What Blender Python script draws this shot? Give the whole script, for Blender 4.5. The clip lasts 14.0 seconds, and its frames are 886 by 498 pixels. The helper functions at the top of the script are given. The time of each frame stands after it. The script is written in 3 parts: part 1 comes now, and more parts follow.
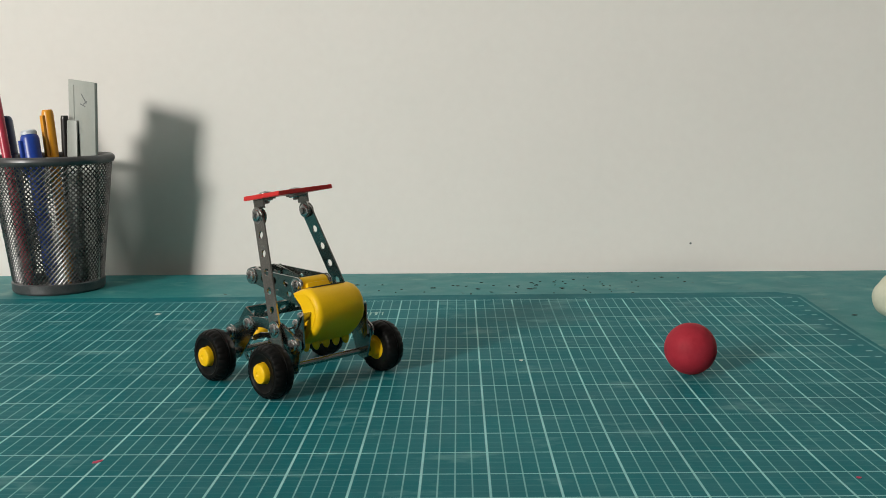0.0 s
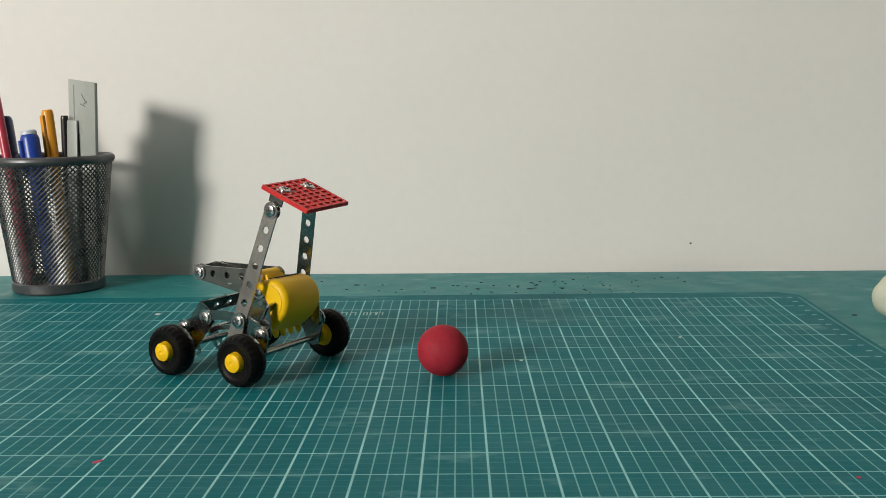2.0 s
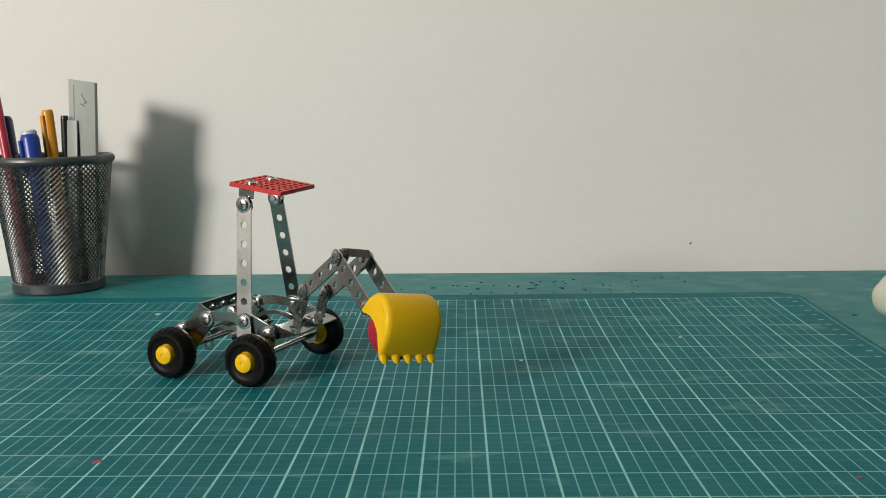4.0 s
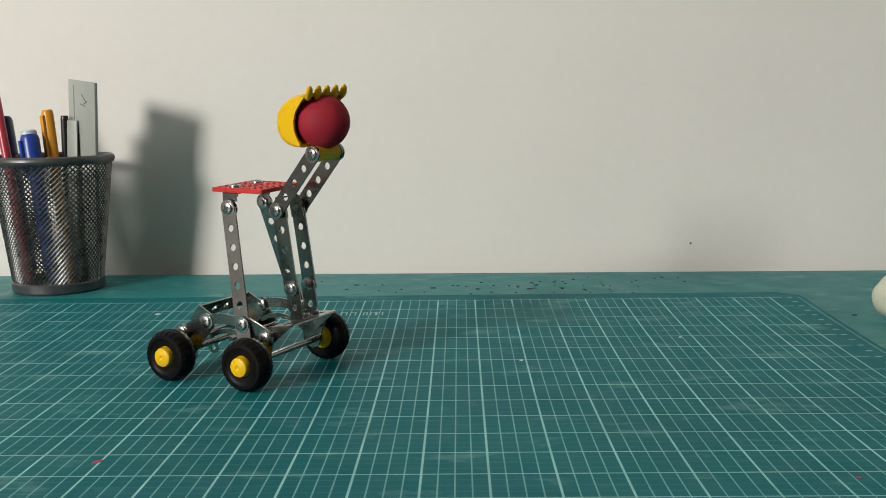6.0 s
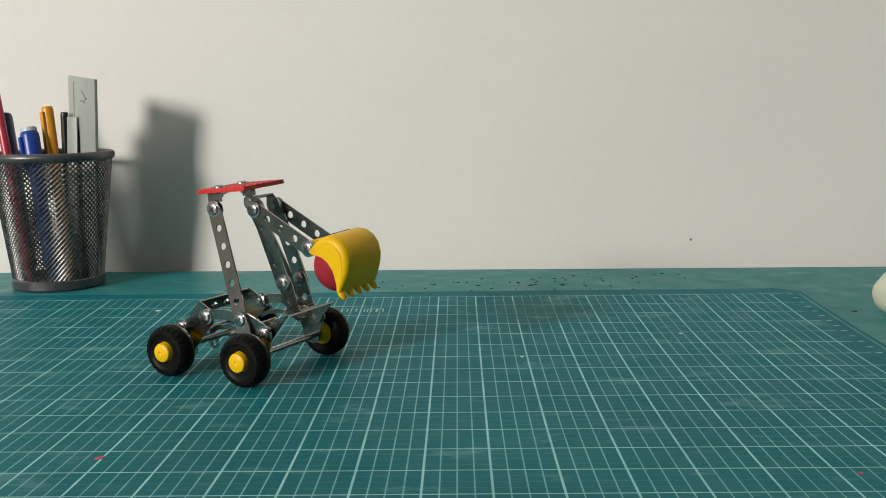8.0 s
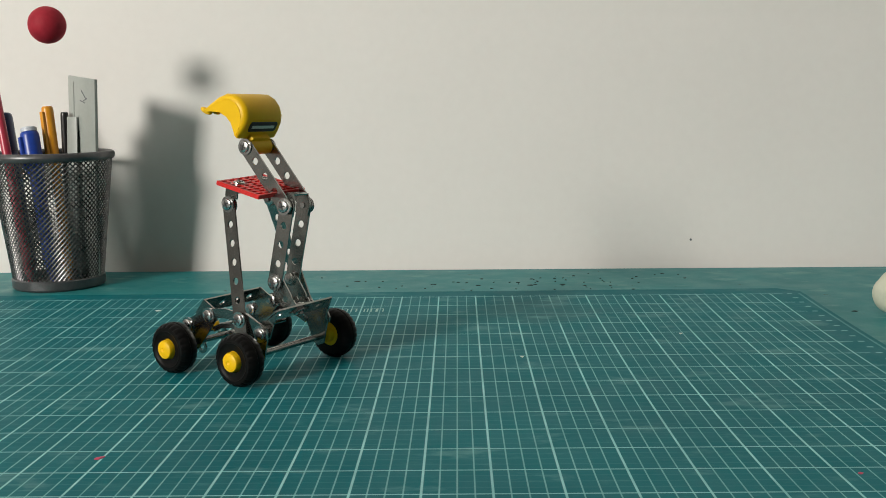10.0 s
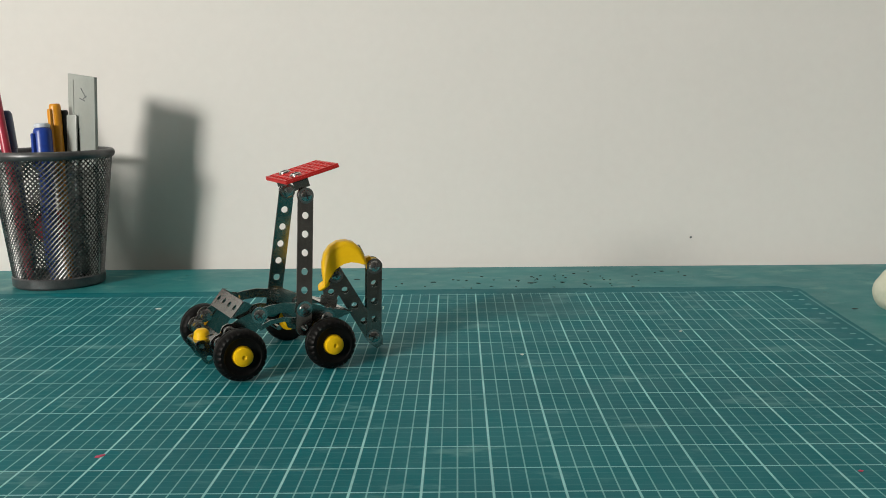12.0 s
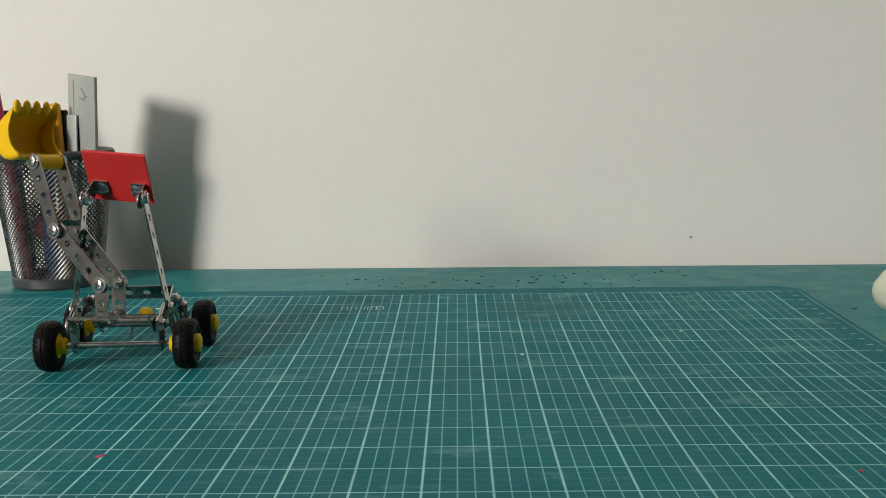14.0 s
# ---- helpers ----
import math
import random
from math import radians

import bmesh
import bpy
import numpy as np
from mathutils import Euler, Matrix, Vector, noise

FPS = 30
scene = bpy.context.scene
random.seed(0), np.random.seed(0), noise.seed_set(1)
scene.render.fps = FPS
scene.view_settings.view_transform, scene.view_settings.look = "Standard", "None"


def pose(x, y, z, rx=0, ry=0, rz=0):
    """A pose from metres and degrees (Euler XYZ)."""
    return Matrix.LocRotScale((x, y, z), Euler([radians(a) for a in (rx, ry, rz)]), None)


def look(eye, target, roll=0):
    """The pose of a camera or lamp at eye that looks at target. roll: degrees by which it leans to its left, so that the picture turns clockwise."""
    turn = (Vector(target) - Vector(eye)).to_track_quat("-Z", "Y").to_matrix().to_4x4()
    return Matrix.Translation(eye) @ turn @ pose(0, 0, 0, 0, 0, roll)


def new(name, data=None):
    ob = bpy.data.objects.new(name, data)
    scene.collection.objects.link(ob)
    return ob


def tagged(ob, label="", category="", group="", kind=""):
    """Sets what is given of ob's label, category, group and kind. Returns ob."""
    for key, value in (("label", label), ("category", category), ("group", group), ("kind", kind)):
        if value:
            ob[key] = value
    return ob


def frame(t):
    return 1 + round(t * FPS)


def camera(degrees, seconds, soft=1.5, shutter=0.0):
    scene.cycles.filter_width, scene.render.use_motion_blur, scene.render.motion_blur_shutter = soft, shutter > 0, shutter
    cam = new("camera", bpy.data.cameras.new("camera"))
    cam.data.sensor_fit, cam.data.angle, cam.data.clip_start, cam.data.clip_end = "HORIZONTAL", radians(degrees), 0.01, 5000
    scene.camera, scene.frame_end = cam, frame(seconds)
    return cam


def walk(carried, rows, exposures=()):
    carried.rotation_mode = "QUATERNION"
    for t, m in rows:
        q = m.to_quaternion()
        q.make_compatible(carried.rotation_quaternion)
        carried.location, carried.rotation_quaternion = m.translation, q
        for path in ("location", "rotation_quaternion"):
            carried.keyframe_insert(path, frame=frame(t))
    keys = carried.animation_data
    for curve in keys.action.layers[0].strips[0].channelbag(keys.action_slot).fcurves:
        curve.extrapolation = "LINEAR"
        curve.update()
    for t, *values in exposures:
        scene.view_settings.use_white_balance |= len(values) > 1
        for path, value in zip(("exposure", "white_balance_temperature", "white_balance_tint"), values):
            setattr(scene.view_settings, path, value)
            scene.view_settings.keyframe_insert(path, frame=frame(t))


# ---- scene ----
# ---- camera ----
cam = camera(46.73, 14.0, soft=0.9)
EYE_A = pose(0.01512, -0.68724, 0.13927, 81.6588, 0.7045, 0.8530)
EYE_B = pose(0.01390, -0.68724, 0.13911, 81.4736, 0.7198, 0.7799)
EYE_C = pose(0.01381, -0.68719, 0.13919, 81.3450, 0.7549, 0.7658)
walk(cam, [(0.0, EYE_A), (7.0, EYE_A), (7.3, EYE_B), (10.55, EYE_B), (10.8, EYE_C), (14.0, EYE_C)],
     exposures=[(0.0, 0.0), (2.0, 0.0), (3.0, -0.05), (7.0, -0.05), (7.5, 0.0), (13.0, 0.0), (13.5, -0.10), (14.0, -0.08)])

# ---- light: one window in the south wall, behind and to the west of the camera, sky behind it ----
world = bpy.data.worlds.new("sky")
scene.world = world
world.use_nodes = True
wn = world.node_tree.nodes
sky = wn.new("ShaderNodeTexSky")
sky.sky_type, sky.sun_disc, sky.sun_elevation, sky.sun_rotation = "NISHITA", False, radians(18), radians(-136)
world.node_tree.links.new(sky.outputs[0], wn["Background"].inputs[0])
wn["Background"].inputs[1].default_value = 0.08
WIN_C, WIN_W, WIN_H = Vector((-2.21, -2.80, 1.086)), 0.70, 0.70
lamp = new("window_light", bpy.data.lights.new("window_light", "AREA"))
lamp.data.shape, lamp.data.size, lamp.data.size_y = "RECTANGLE", WIN_W - 0.06, WIN_H - 0.06
lamp.data.energy, lamp.data.color = 132, (1.0, 0.952, 0.872)
lamp.matrix_world = look(WIN_C + Vector((0, 0.02, 0)), WIN_C + Vector((0, 1, 0)))


# ---- materials ----
def mat_new(name):
    m = bpy.data.materials.new(name)
    m.use_nodes = True
    return m, m.node_tree.nodes, m.node_tree.links, m.node_tree.nodes["Principled BSDF"]


def surface(name, a, b, rough=(0.4, 0.6), metal=0.0, scale=40, fine=400, bump=0.1, depth=0.0004):
    """A surface of two tones, mixed by noise at two scales, with fine relief."""
    m, n, l, p = mat_new(name)
    co = n.new("ShaderNodeTexCoord")
    n1, n2 = n.new("ShaderNodeTexNoise"), n.new("ShaderNodeTexNoise")
    n1.inputs["Scale"].default_value, n1.inputs["Detail"].default_value = scale, 6
    n2.inputs["Scale"].default_value, n2.inputs["Detail"].default_value = fine, 4
    for q_ in (n1, n2):
        l.new(co.outputs["Object"], q_.inputs["Vector"])
    add = n.new("ShaderNodeMath")
    add.operation = "MULTIPLY_ADD"
    l.new(n2.outputs[0], add.inputs[0])
    add.inputs[1].default_value = 0.5
    l.new(n1.outputs[0], add.inputs[2])
    ramp = n.new("ShaderNodeMapRange")
    ramp.inputs[1].default_value, ramp.inputs[2].default_value = 0.5, 1.0
    l.new(add.outputs[0], ramp.inputs[0])
    mix = n.new("ShaderNodeMix")
    mix.data_type = "RGBA"
    mix.inputs[6].default_value, mix.inputs[7].default_value = (*a, 1), (*b, 1)
    l.new(ramp.outputs[0], mix.inputs[0])
    l.new(mix.outputs[2], p.inputs["Base Color"])
    rr = n.new("ShaderNodeMapRange")
    rr.inputs[3].default_value, rr.inputs[4].default_value = rough
    l.new(n1.outputs[0], rr.inputs[0])
    l.new(rr.outputs[0], p.inputs["Roughness"])
    p.inputs["Metallic"].default_value = metal
    bm_ = n.new("ShaderNodeBump")
    bm_.inputs["Strength"].default_value, bm_.inputs["Distance"].default_value = bump, depth
    l.new(n2.outputs[0], bm_.inputs["Height"])
    l.new(bm_.outputs[0], p.inputs["Normal"])
    return m


STEEL = surface("zinc_steel", (0.27, 0.275, 0.265), (0.42, 0.42, 0.40), (0.16, 0.28), 1.0, 90, 900, 0.06, 0.0001)
CHROME = surface("bright_screw_steel", (0.52, 0.52, 0.52), (0.64, 0.64, 0.63), (0.16, 0.28), 1.0, 200, 1500, 0.05, 0.0001)
# black of the badge, also the shade painted into the screw slots
DARK = surface("badge_black_and_slot_shade", (0.02, 0.02, 0.02), (0.04, 0.04, 0.04), (0.5, 0.7))
YELLOW = surface("yellow_plastic", (0.80, 0.475, 0.004), (0.86, 0.53, 0.006), (0.34, 0.47), 0, 60, 900, 0.06, 0.0002)
YELLOW.node_tree.nodes["Principled BSDF"].inputs["Specular IOR Level"].default_value = 0.28
RED = surface("red_plastic", (0.55, 0.022, 0.022), (0.62, 0.03, 0.028), (0.33, 0.45), 0, 60, 800, 0.08, 0.0002)
RUBBER = surface("black_rubber", (0.003, 0.003, 0.003), (0.007, 0.007, 0.007), (0.34, 0.52), 0, 70, 700, 0.10, 0.0002)
RUBBER.node_tree.nodes["Principled BSDF"].inputs["Specular IOR Level"].default_value = 0.11
CLAY = surface("red_clay", (0.58, 0.042, 0.072), (0.66, 0.058, 0.092), (0.45, 0.62), 0, 90, 420, 0.25, 0.0006)
CLAY.node_tree.nodes["Principled BSDF"].inputs["Specular IOR Level"].default_value = 0.22
WALLPAINT = surface("white_wall_paint", (0.76, 0.745, 0.72), (0.80, 0.785, 0.76), (0.65, 0.8), 0, 5, 120, 0.12, 0.0005)
# tone of the unseen walls, kept dim to set how much light bounces back
DIMWALL = surface("unseen_wall_grey", (0.17, 0.17, 0.165), (0.21, 0.205, 0.20), (0.7, 0.85), 0, 5, 120)
CEILPAINT = surface("off_white_ceiling_paint", (0.50, 0.50, 0.49), (0.56, 0.56, 0.55), (0.7, 0.85), 0, 5, 120)
FLOORING = surface("brown_floor", (0.15, 0.12, 0.09), (0.22, 0.18, 0.14), (0.5, 0.7), 0, 4, 60)
CREAM = surface("cream_clay", (0.52, 0.54, 0.43), (0.60, 0.61, 0.50), (0.55, 0.7), 0, 60, 400, 0.15, 0.0005)
WIRE = surface("grey_wire", (0.09, 0.09, 0.09), (0.15, 0.15, 0.15), (0.22, 0.34), 0.8, 120, 900)
TIN = surface("grey_painted_tin", (0.085, 0.09, 0.095), (0.13, 0.13, 0.135), (0.3, 0.45), 0.6, 120, 900)
INKBLUE = surface("blue_pen_plastic", (0.012, 0.045, 0.30), (0.02, 0.07, 0.40), (0.25, 0.4))
PALE = surface("pale_cap_plastic", (0.55, 0.60, 0.68), (0.62, 0.66, 0.72), (0.3, 0.45))
ORANGE = surface("orange_pen_plastic", (0.68, 0.27, 0.015), (0.75, 0.33, 0.02), (0.25, 0.4))
BLACKP = surface("black_pen_plastic", (0.012, 0.012, 0.013), (0.02, 0.02, 0.02), (0.25, 0.4))
PINKRED = surface("crimson_pencil_lacquer", (0.40, 0.03, 0.06), (0.48, 0.05, 0.08), (0.25, 0.4))
NAVY = surface("navy_plastic", (0.015, 0.03, 0.09), (0.02, 0.04, 0.12), (0.25, 0.4))
RULERM = surface("milky_ruler_plastic", (0.30, 0.33, 0.31), (0.36, 0.385, 0.365), (0.25, 0.4))
INKGREY = surface("grey_ink", (0.10, 0.12, 0.13), (0.16, 0.17, 0.18), (0.5, 0.6))
PRINT = surface("pale_green_print", (0.30, 0.52, 0.48), (0.38, 0.58, 0.54), (0.5, 0.6))
PALEFLECK = surface("pale_fleck", (0.6, 0.68, 0.62), (0.7, 0.74, 0.68), (0.6, 0.8))
DARKFLECK = surface("bare_dark_chip", (0.01, 0.03, 0.03), (0.02, 0.045, 0.045), (0.6, 0.8))
PINKFLECK = surface("pink_fleck", (0.5, 0.05, 0.12), (0.55, 0.08, 0.14), (0.6, 0.8))

Q = 0.025  # the mat's square
RUB = (0.0660, -0.0394)  # middle of the rubbed patch
BOW = 0.00303  # rise of the mat's front and back edges


def mat_z(y):
    return BOW * ((-y / Q - 7) / 7) ** 2


def desk_material():
    m, n, l, p = mat_new("teal_desk_paint")
    co = n.new("ShaderNodeTexCoord")

    def tex(scale, detail=6, rough=0.6, stretch=(1, 1, 1)):
        mp = n.new("ShaderNodeMapping")
        mp.inputs["Scale"].default_value = stretch
        l.new(co.outputs["Object"], mp.inputs[0])
        t = n.new("ShaderNodeTexNoise")
        t.inputs["Scale"].default_value, t.inputs["Detail"].default_value, t.inputs["Roughness"].default_value = scale, detail, rough
        l.new(mp.outputs[0], t.inputs["Vector"])
        return t.outputs[0]

    def band(v, lo, hi):
        r = n.new("ShaderNodeMapRange")
        r.inputs[1].default_value, r.inputs[2].default_value = lo, hi
        l.new(v, r.inputs[0])
        return r.outputs[0]

    def mixc(f, a, b):
        x = n.new("ShaderNodeMix")
        x.data_type = "RGBA"
        for s, v in ((0, f), (6, a), (7, b)):
            if isinstance(v, tuple):
                x.inputs[s].default_value = (*v, 1)
            else:
                l.new(v, x.inputs[s])
        return x.outputs[2]
    base = mixc(band(tex(9), 0.35, 0.68), (0.022, 0.205, 0.215), (0.038, 0.265, 0.272))
    smear = mixc(band(tex(26, 8, 0.65, (1, 2.2, 1)), 0.565, 0.78), base, (0.20, 0.40, 0.38))
    chips = mixc(band(tex(95, 5, 0.7, (0.55, 1.0, 1)), 0.680, 0.694), smear, (0.012, 0.045, 0.045))
    l.new(chips, p.inputs["Base Color"])
    p.inputs["Specular IOR Level"].default_value = 0.16
    l.new(band(tex(40), -0.6, 1.9), p.inputs["Roughness"])
    b = n.new("ShaderNodeBump")
    b.inputs["Strength"].default_value, b.inputs["Distance"].default_value = 0.2, 0.0004
    l.new(tex(160), b.inputs["Height"])
    l.new(b.outputs[0], p.inputs["Normal"])
    return m


def mat_material():
    """Dark green vinyl with a printed grid: strong lines every square across, finer ones at the quarters."""
    m, n, l, p = mat_new("cutting_mat_print")
    co = n.new("ShaderNodeTexCoord")
    sep = n.new("ShaderNodeSeparateXYZ")
    l.new(co.outputs["Object"], sep.inputs[0])
    X, Y = sep.outputs[0], sep.outputs[1]

    def op(kind, *v):
        x = n.new("ShaderNodeMath")
        x.operation = kind
        for i, s in enumerate(v):
            if isinstance(s, (int, float)):
                x.inputs[i].default_value = s
            else:
                l.new(s, x.inputs[i])
        return x.outputs[0]

    def line(v, step, width):
        d = op("ABSOLUTE", op("SUBTRACT", op("FRACT", op("ADD", op("DIVIDE", v, step), 1000.5)), 0.5))
        r = n.new("ShaderNodeMapRange")
        r.inputs[1].default_value, r.inputs[2].default_value = width * 0.65 / step, width * 0.35 / step
        l.new(d, r.inputs[0])
        return r.outputs[0]

    def noise_(scale, lo, hi, stretch=(1, 1, 1), detail=6):
        mp = n.new("ShaderNodeMapping")
        mp.inputs["Scale"].default_value = stretch
        l.new(co.outputs["Object"], mp.inputs[0])
        t = n.new("ShaderNodeTexNoise")
        t.inputs["Scale"].default_value, t.inputs["Detail"].default_value, t.inputs["Roughness"].default_value = scale, detail, 0.62
        l.new(mp.outputs[0], t.inputs["Vector"])
        r = n.new("ShaderNodeMapRange")
        r.inputs[1].default_value, r.inputs[2].default_value = lo, hi
        l.new(t.outputs[0], r.inputs[0])
        return r.outputs[0]

    def mixc(f, a, b):
        x = n.new("ShaderNodeMix")
        x.data_type = "RGBA"
        for s, v in ((0, f), (6, a), (7, b)):
            if isinstance(v, tuple):
                x.inputs[s].default_value = (*v, 1)
            else:
                l.new(v, x.inputs[s])
        return x.outputs[2]
    inside = op("MULTIPLY", op("MULTIPLY", op("LESS_THAN", X, 9 * Q + 0.0005), op("LESS_THAN", Y, 0.0005)), op("GREATER_THAN", X, -13 * Q - 0.0005))
    back = op("LESS_THAN", Y, 0.0005)
    dots = op("MULTIPLY", op("MULTIPLY", op("GREATER_THAN", X, 9 * Q + 0.0115), op("LESS_THAN", X, 9 * Q + 0.0150)), back)
    runs = op("MULTIPLY", op("MULTIPLY", op("GREATER_THAN", X, 9 * Q), op("LESS_THAN", X, 9 * Q + 0.0085)), back)
    rule = op("MULTIPLY", op("MULTIPLY", op("GREATER_THAN", X, 9 * Q + 0.0190), op("LESS_THAN", X, 9 * Q + 0.0205)), back)
    ticks2 = op("MULTIPLY", op("MULTIPLY", op("GREATER_THAN", Y, 0.0), op("LESS_THAN", Y, 0.003)), op("LESS_THAN", X, 9 * Q))
    strong = line(X, Q, 0.00092)
    thin = op("MULTIPLY", line(X, Q / 4, 0.00058), 0.60)
    rows = op("MULTIPLY", line(Y, Q, 0.00085), 0.92)
    fine = op("MULTIPLY", line(Y, Q / 4, 0.00066), 0.08)
    grid = op("MAXIMUM", op("MAXIMUM", strong, thin), op("MAXIMUM", rows, fine))
    edge = op("MAXIMUM", op("MAXIMUM", op("MULTIPLY", rule, 0.30), op("MAXIMUM", op("MULTIPLY", dots, op("MULTIPLY", line(Y, Q / 2, 0.0016), 0.75)), op("MULTIPLY", runs, op("MULTIPLY", line(Y, Q, 0.00085), 0.8)))), op("MULTIPLY", ticks2, op("MULTIPLY", line(X, Q / 4, 0.0006), 0.5)))
    wear = noise_(28, 0.30, 0.62)
    worn = op("MULTIPLY", op("MAXIMUM", op("MULTIPLY", grid, inside), edge), op("MULTIPLY_ADD", wear, 0.4, 0.6))
    # a grey rubbed patch where the print has nearly gone
    rub = n.new("ShaderNodeMapRange")
    rub.interpolation_type = "SMOOTHSTEP"
    rub.inputs[1].default_value, rub.inputs[2].default_value = 1.0, 0.25
    dx, dy = op("DIVIDE", op("SUBTRACT", X, RUB[0]), 0.050), op("DIVIDE", op("SUBTRACT", Y, RUB[1]), 0.052)
    away = op("SQRT", op("ADD", op("MULTIPLY", dx, dx), op("MULTIPLY", dy, dy)))
    l.new(op("ADD", away, op("MULTIPLY_ADD", noise_(30, 0.2, 0.8), 0.5, -0.25)), rub.inputs[0])
    worn = op("MULTIPLY", worn, op("MULTIPLY_ADD", rub.outputs[0], -0.72, 1.0))
    base = mixc(noise_(7, 0.3, 0.7), (0.003, 0.1355, 0.162), (0.006, 0.178, 0.204))
    base = mixc(op("MULTIPLY", rub.outputs[0], 0.7), base, (0.034, 0.150, 0.165))
    dust = mixc(noise_(60, 0.59, 0.78, (1, 1.6, 1), 9), base, (0.045, 0.215, 0.222))
    scuff = mixc(noise_(17, 0.57, 0.76, (1.0, 2.6, 1), 9), dust, (0.14, 0.34, 0.34))
    l.new(mixc(worn, scuff, (0.36, 0.72, 0.72)), p.inputs["Base Color"])
    l.new(op("MULTIPLY_ADD", noise_(45, 0.3, 0.7), 0.16, 0.42), p.inputs["Roughness"])
    p.inputs["Specular IOR Level"].default_value = 0.07
    b = n.new("ShaderNodeBump")
    b.inputs["Strength"].default_value, b.inputs["Distance"].default_value = 0.15, 0.0002
    l.new(noise_(900, 0.2, 0.8), b.inputs["Height"])
    l.new(b.outputs[0], p.inputs["Normal"])
    return m


DESKM, MATM = desk_material(), mat_material()


# ---- mesh helpers ----
def mesh_of(bm, name, *mats, smooth=35):
    bmesh.ops.recalc_face_normals(bm, faces=bm.faces)
    me = bpy.data.meshes.new(name)
    if smooth:
        lim = radians(smooth)
        for e in bm.edges:
            e.smooth = len(e.link_faces) == 2 and e.calc_face_angle(0) < lim
        for f in bm.faces:
            f.smooth = True
    bm.to_mesh(me)
    bm.free()
    for m in mats:
        me.materials.append(m)
    return me


def part(name, bm, material, parent, label="", smooth=35):
    mats = material if isinstance(material, (tuple, list)) else (material,)
    ob = new(name, bm if isinstance(bm, bpy.types.Mesh) else mesh_of(bm, name, *mats, smooth=smooth))
    ob.parent = parent
    return tagged(ob, label)


def thing(name, bm, material, label, category, group="", kind="", smooth=35):
    mats = material if isinstance(material, (tuple, list)) else (material,)
    return tagged(new(name, mesh_of(bm, name, *mats, smooth=smooth)), label, category, group, kind)


def box(bm, x0, x1, y0, y1, z0, z1, bevel=0.0):
    g = bmesh.ops.create_cube(bm, size=1, matrix=Matrix.Translation(((x0 + x1) / 2, (y0 + y1) / 2, (z0 + z1) / 2)) @ Matrix.Diagonal((x1 - x0, y1 - y0, z1 - z0, 1)))
    if bevel:
        es = list({e for v in g["verts"] for e in v.link_edges})
        bmesh.ops.bevel(bm, geom=es, offset=bevel, segments=2, affect="EDGES", profile=0.6)
    return bm


def lathe(bm, profile, n=32, m=Matrix(), mi=0):
    """Revolves (radius, height) pairs round the z axis of m; closes with caps where the radius is 0."""
    rings = []
    for r, h in profile:
        if r < 1e-7:
            rings.append([bm.verts.new(m @ Vector((0, 0, h)))])
        else:
            rings.append([bm.verts.new(m @ Vector((r * math.cos(2 * math.pi * k / n), r * math.sin(2 * math.pi * k / n), h))) for k in range(n)])
    for a, b in zip(rings, rings[1:]):
        for k in range(n):
            k2 = (k + 1) % n
            vs = [a[k % len(a)], a[k2 % len(a)], b[k2 % len(b)], b[k % len(b)]]
            vs = [v for i, v in enumerate(vs) if v not in vs[:i]]
            if len(vs) > 2:
                bm.faces.new(vs).material_index = mi
    return bm


def prism(bm, outline, y0, y1):
    """Extrudes an (x, z) outline from y0 to y1."""
    a = [bm.verts.new((x, y0, z)) for x, z in outline]
    b = [bm.verts.new((x, y1, z)) for x, z in outline]
    bm.faces.new(a)
    bm.faces.new(b[::-1])
    for i in range(len(a)):
        j = (i + 1) % len(a)
        bm.faces.new((a[i], b[i], b[j], a[j]))
    return bm


def strip(bm, n, pitch, width, thick, hole, m=Matrix(), round_ends=True):
    """A perforated metal strip: holes from (0,0) along x of m, the strip's plane is xz, thickness along y."""
    hp, hw = pitch / 2, width / 2
    corner = math.atan2(hw, hp)
    angs = sorted({round(a, 6) for a in [k * math.pi / 10 for k in range(20)] + [corner, math.pi - corner, math.pi + corner, 2 * math.pi - corner]})
    for i in range(n):
        ring = []
        for a in angs:
            c, s = math.cos(a), math.sin(a)
            lo, hi = i == 0 and c < -1e-6, i == n - 1 and c > 1e-6
            if (lo or hi) and round_ends:
                d = hw
            else:
                ex = hw if (lo or hi) else hp
                d = min(ex / abs(c) if abs(c) > 1e-6 else 9, hw / abs(s) if abs(s) > 1e-6 else 9)
            ring.append(((i * pitch + hole * c, hole * s), (i * pitch + d * c, d * s), abs(abs(d * c) - hp) < 1e-6 and not (lo or hi)))
        vs = [[bm.verts.new(m @ Vector((p[0], y, p[1]))) for y in (-thick / 2, thick / 2) for p in (r[0], r[1])] for r in ring]
        for k in range(len(vs)):
            a, b = vs[k], vs[(k + 1) % len(vs)]
            bm.faces.new((a[0], a[1], b[1], b[0]))
            bm.faces.new((a[2], b[2], b[3], a[3]))
            bm.faces.new((a[0], b[0], b[2], a[2]))
            if not (ring[k][2] and ring[(k + 1) % len(vs)][2]):
                bm.faces.new((a[1], a[3], b[3], b[1]))
    bmesh.ops.remove_doubles(bm, verts=bm.verts, dist=1e-6)
    return bm


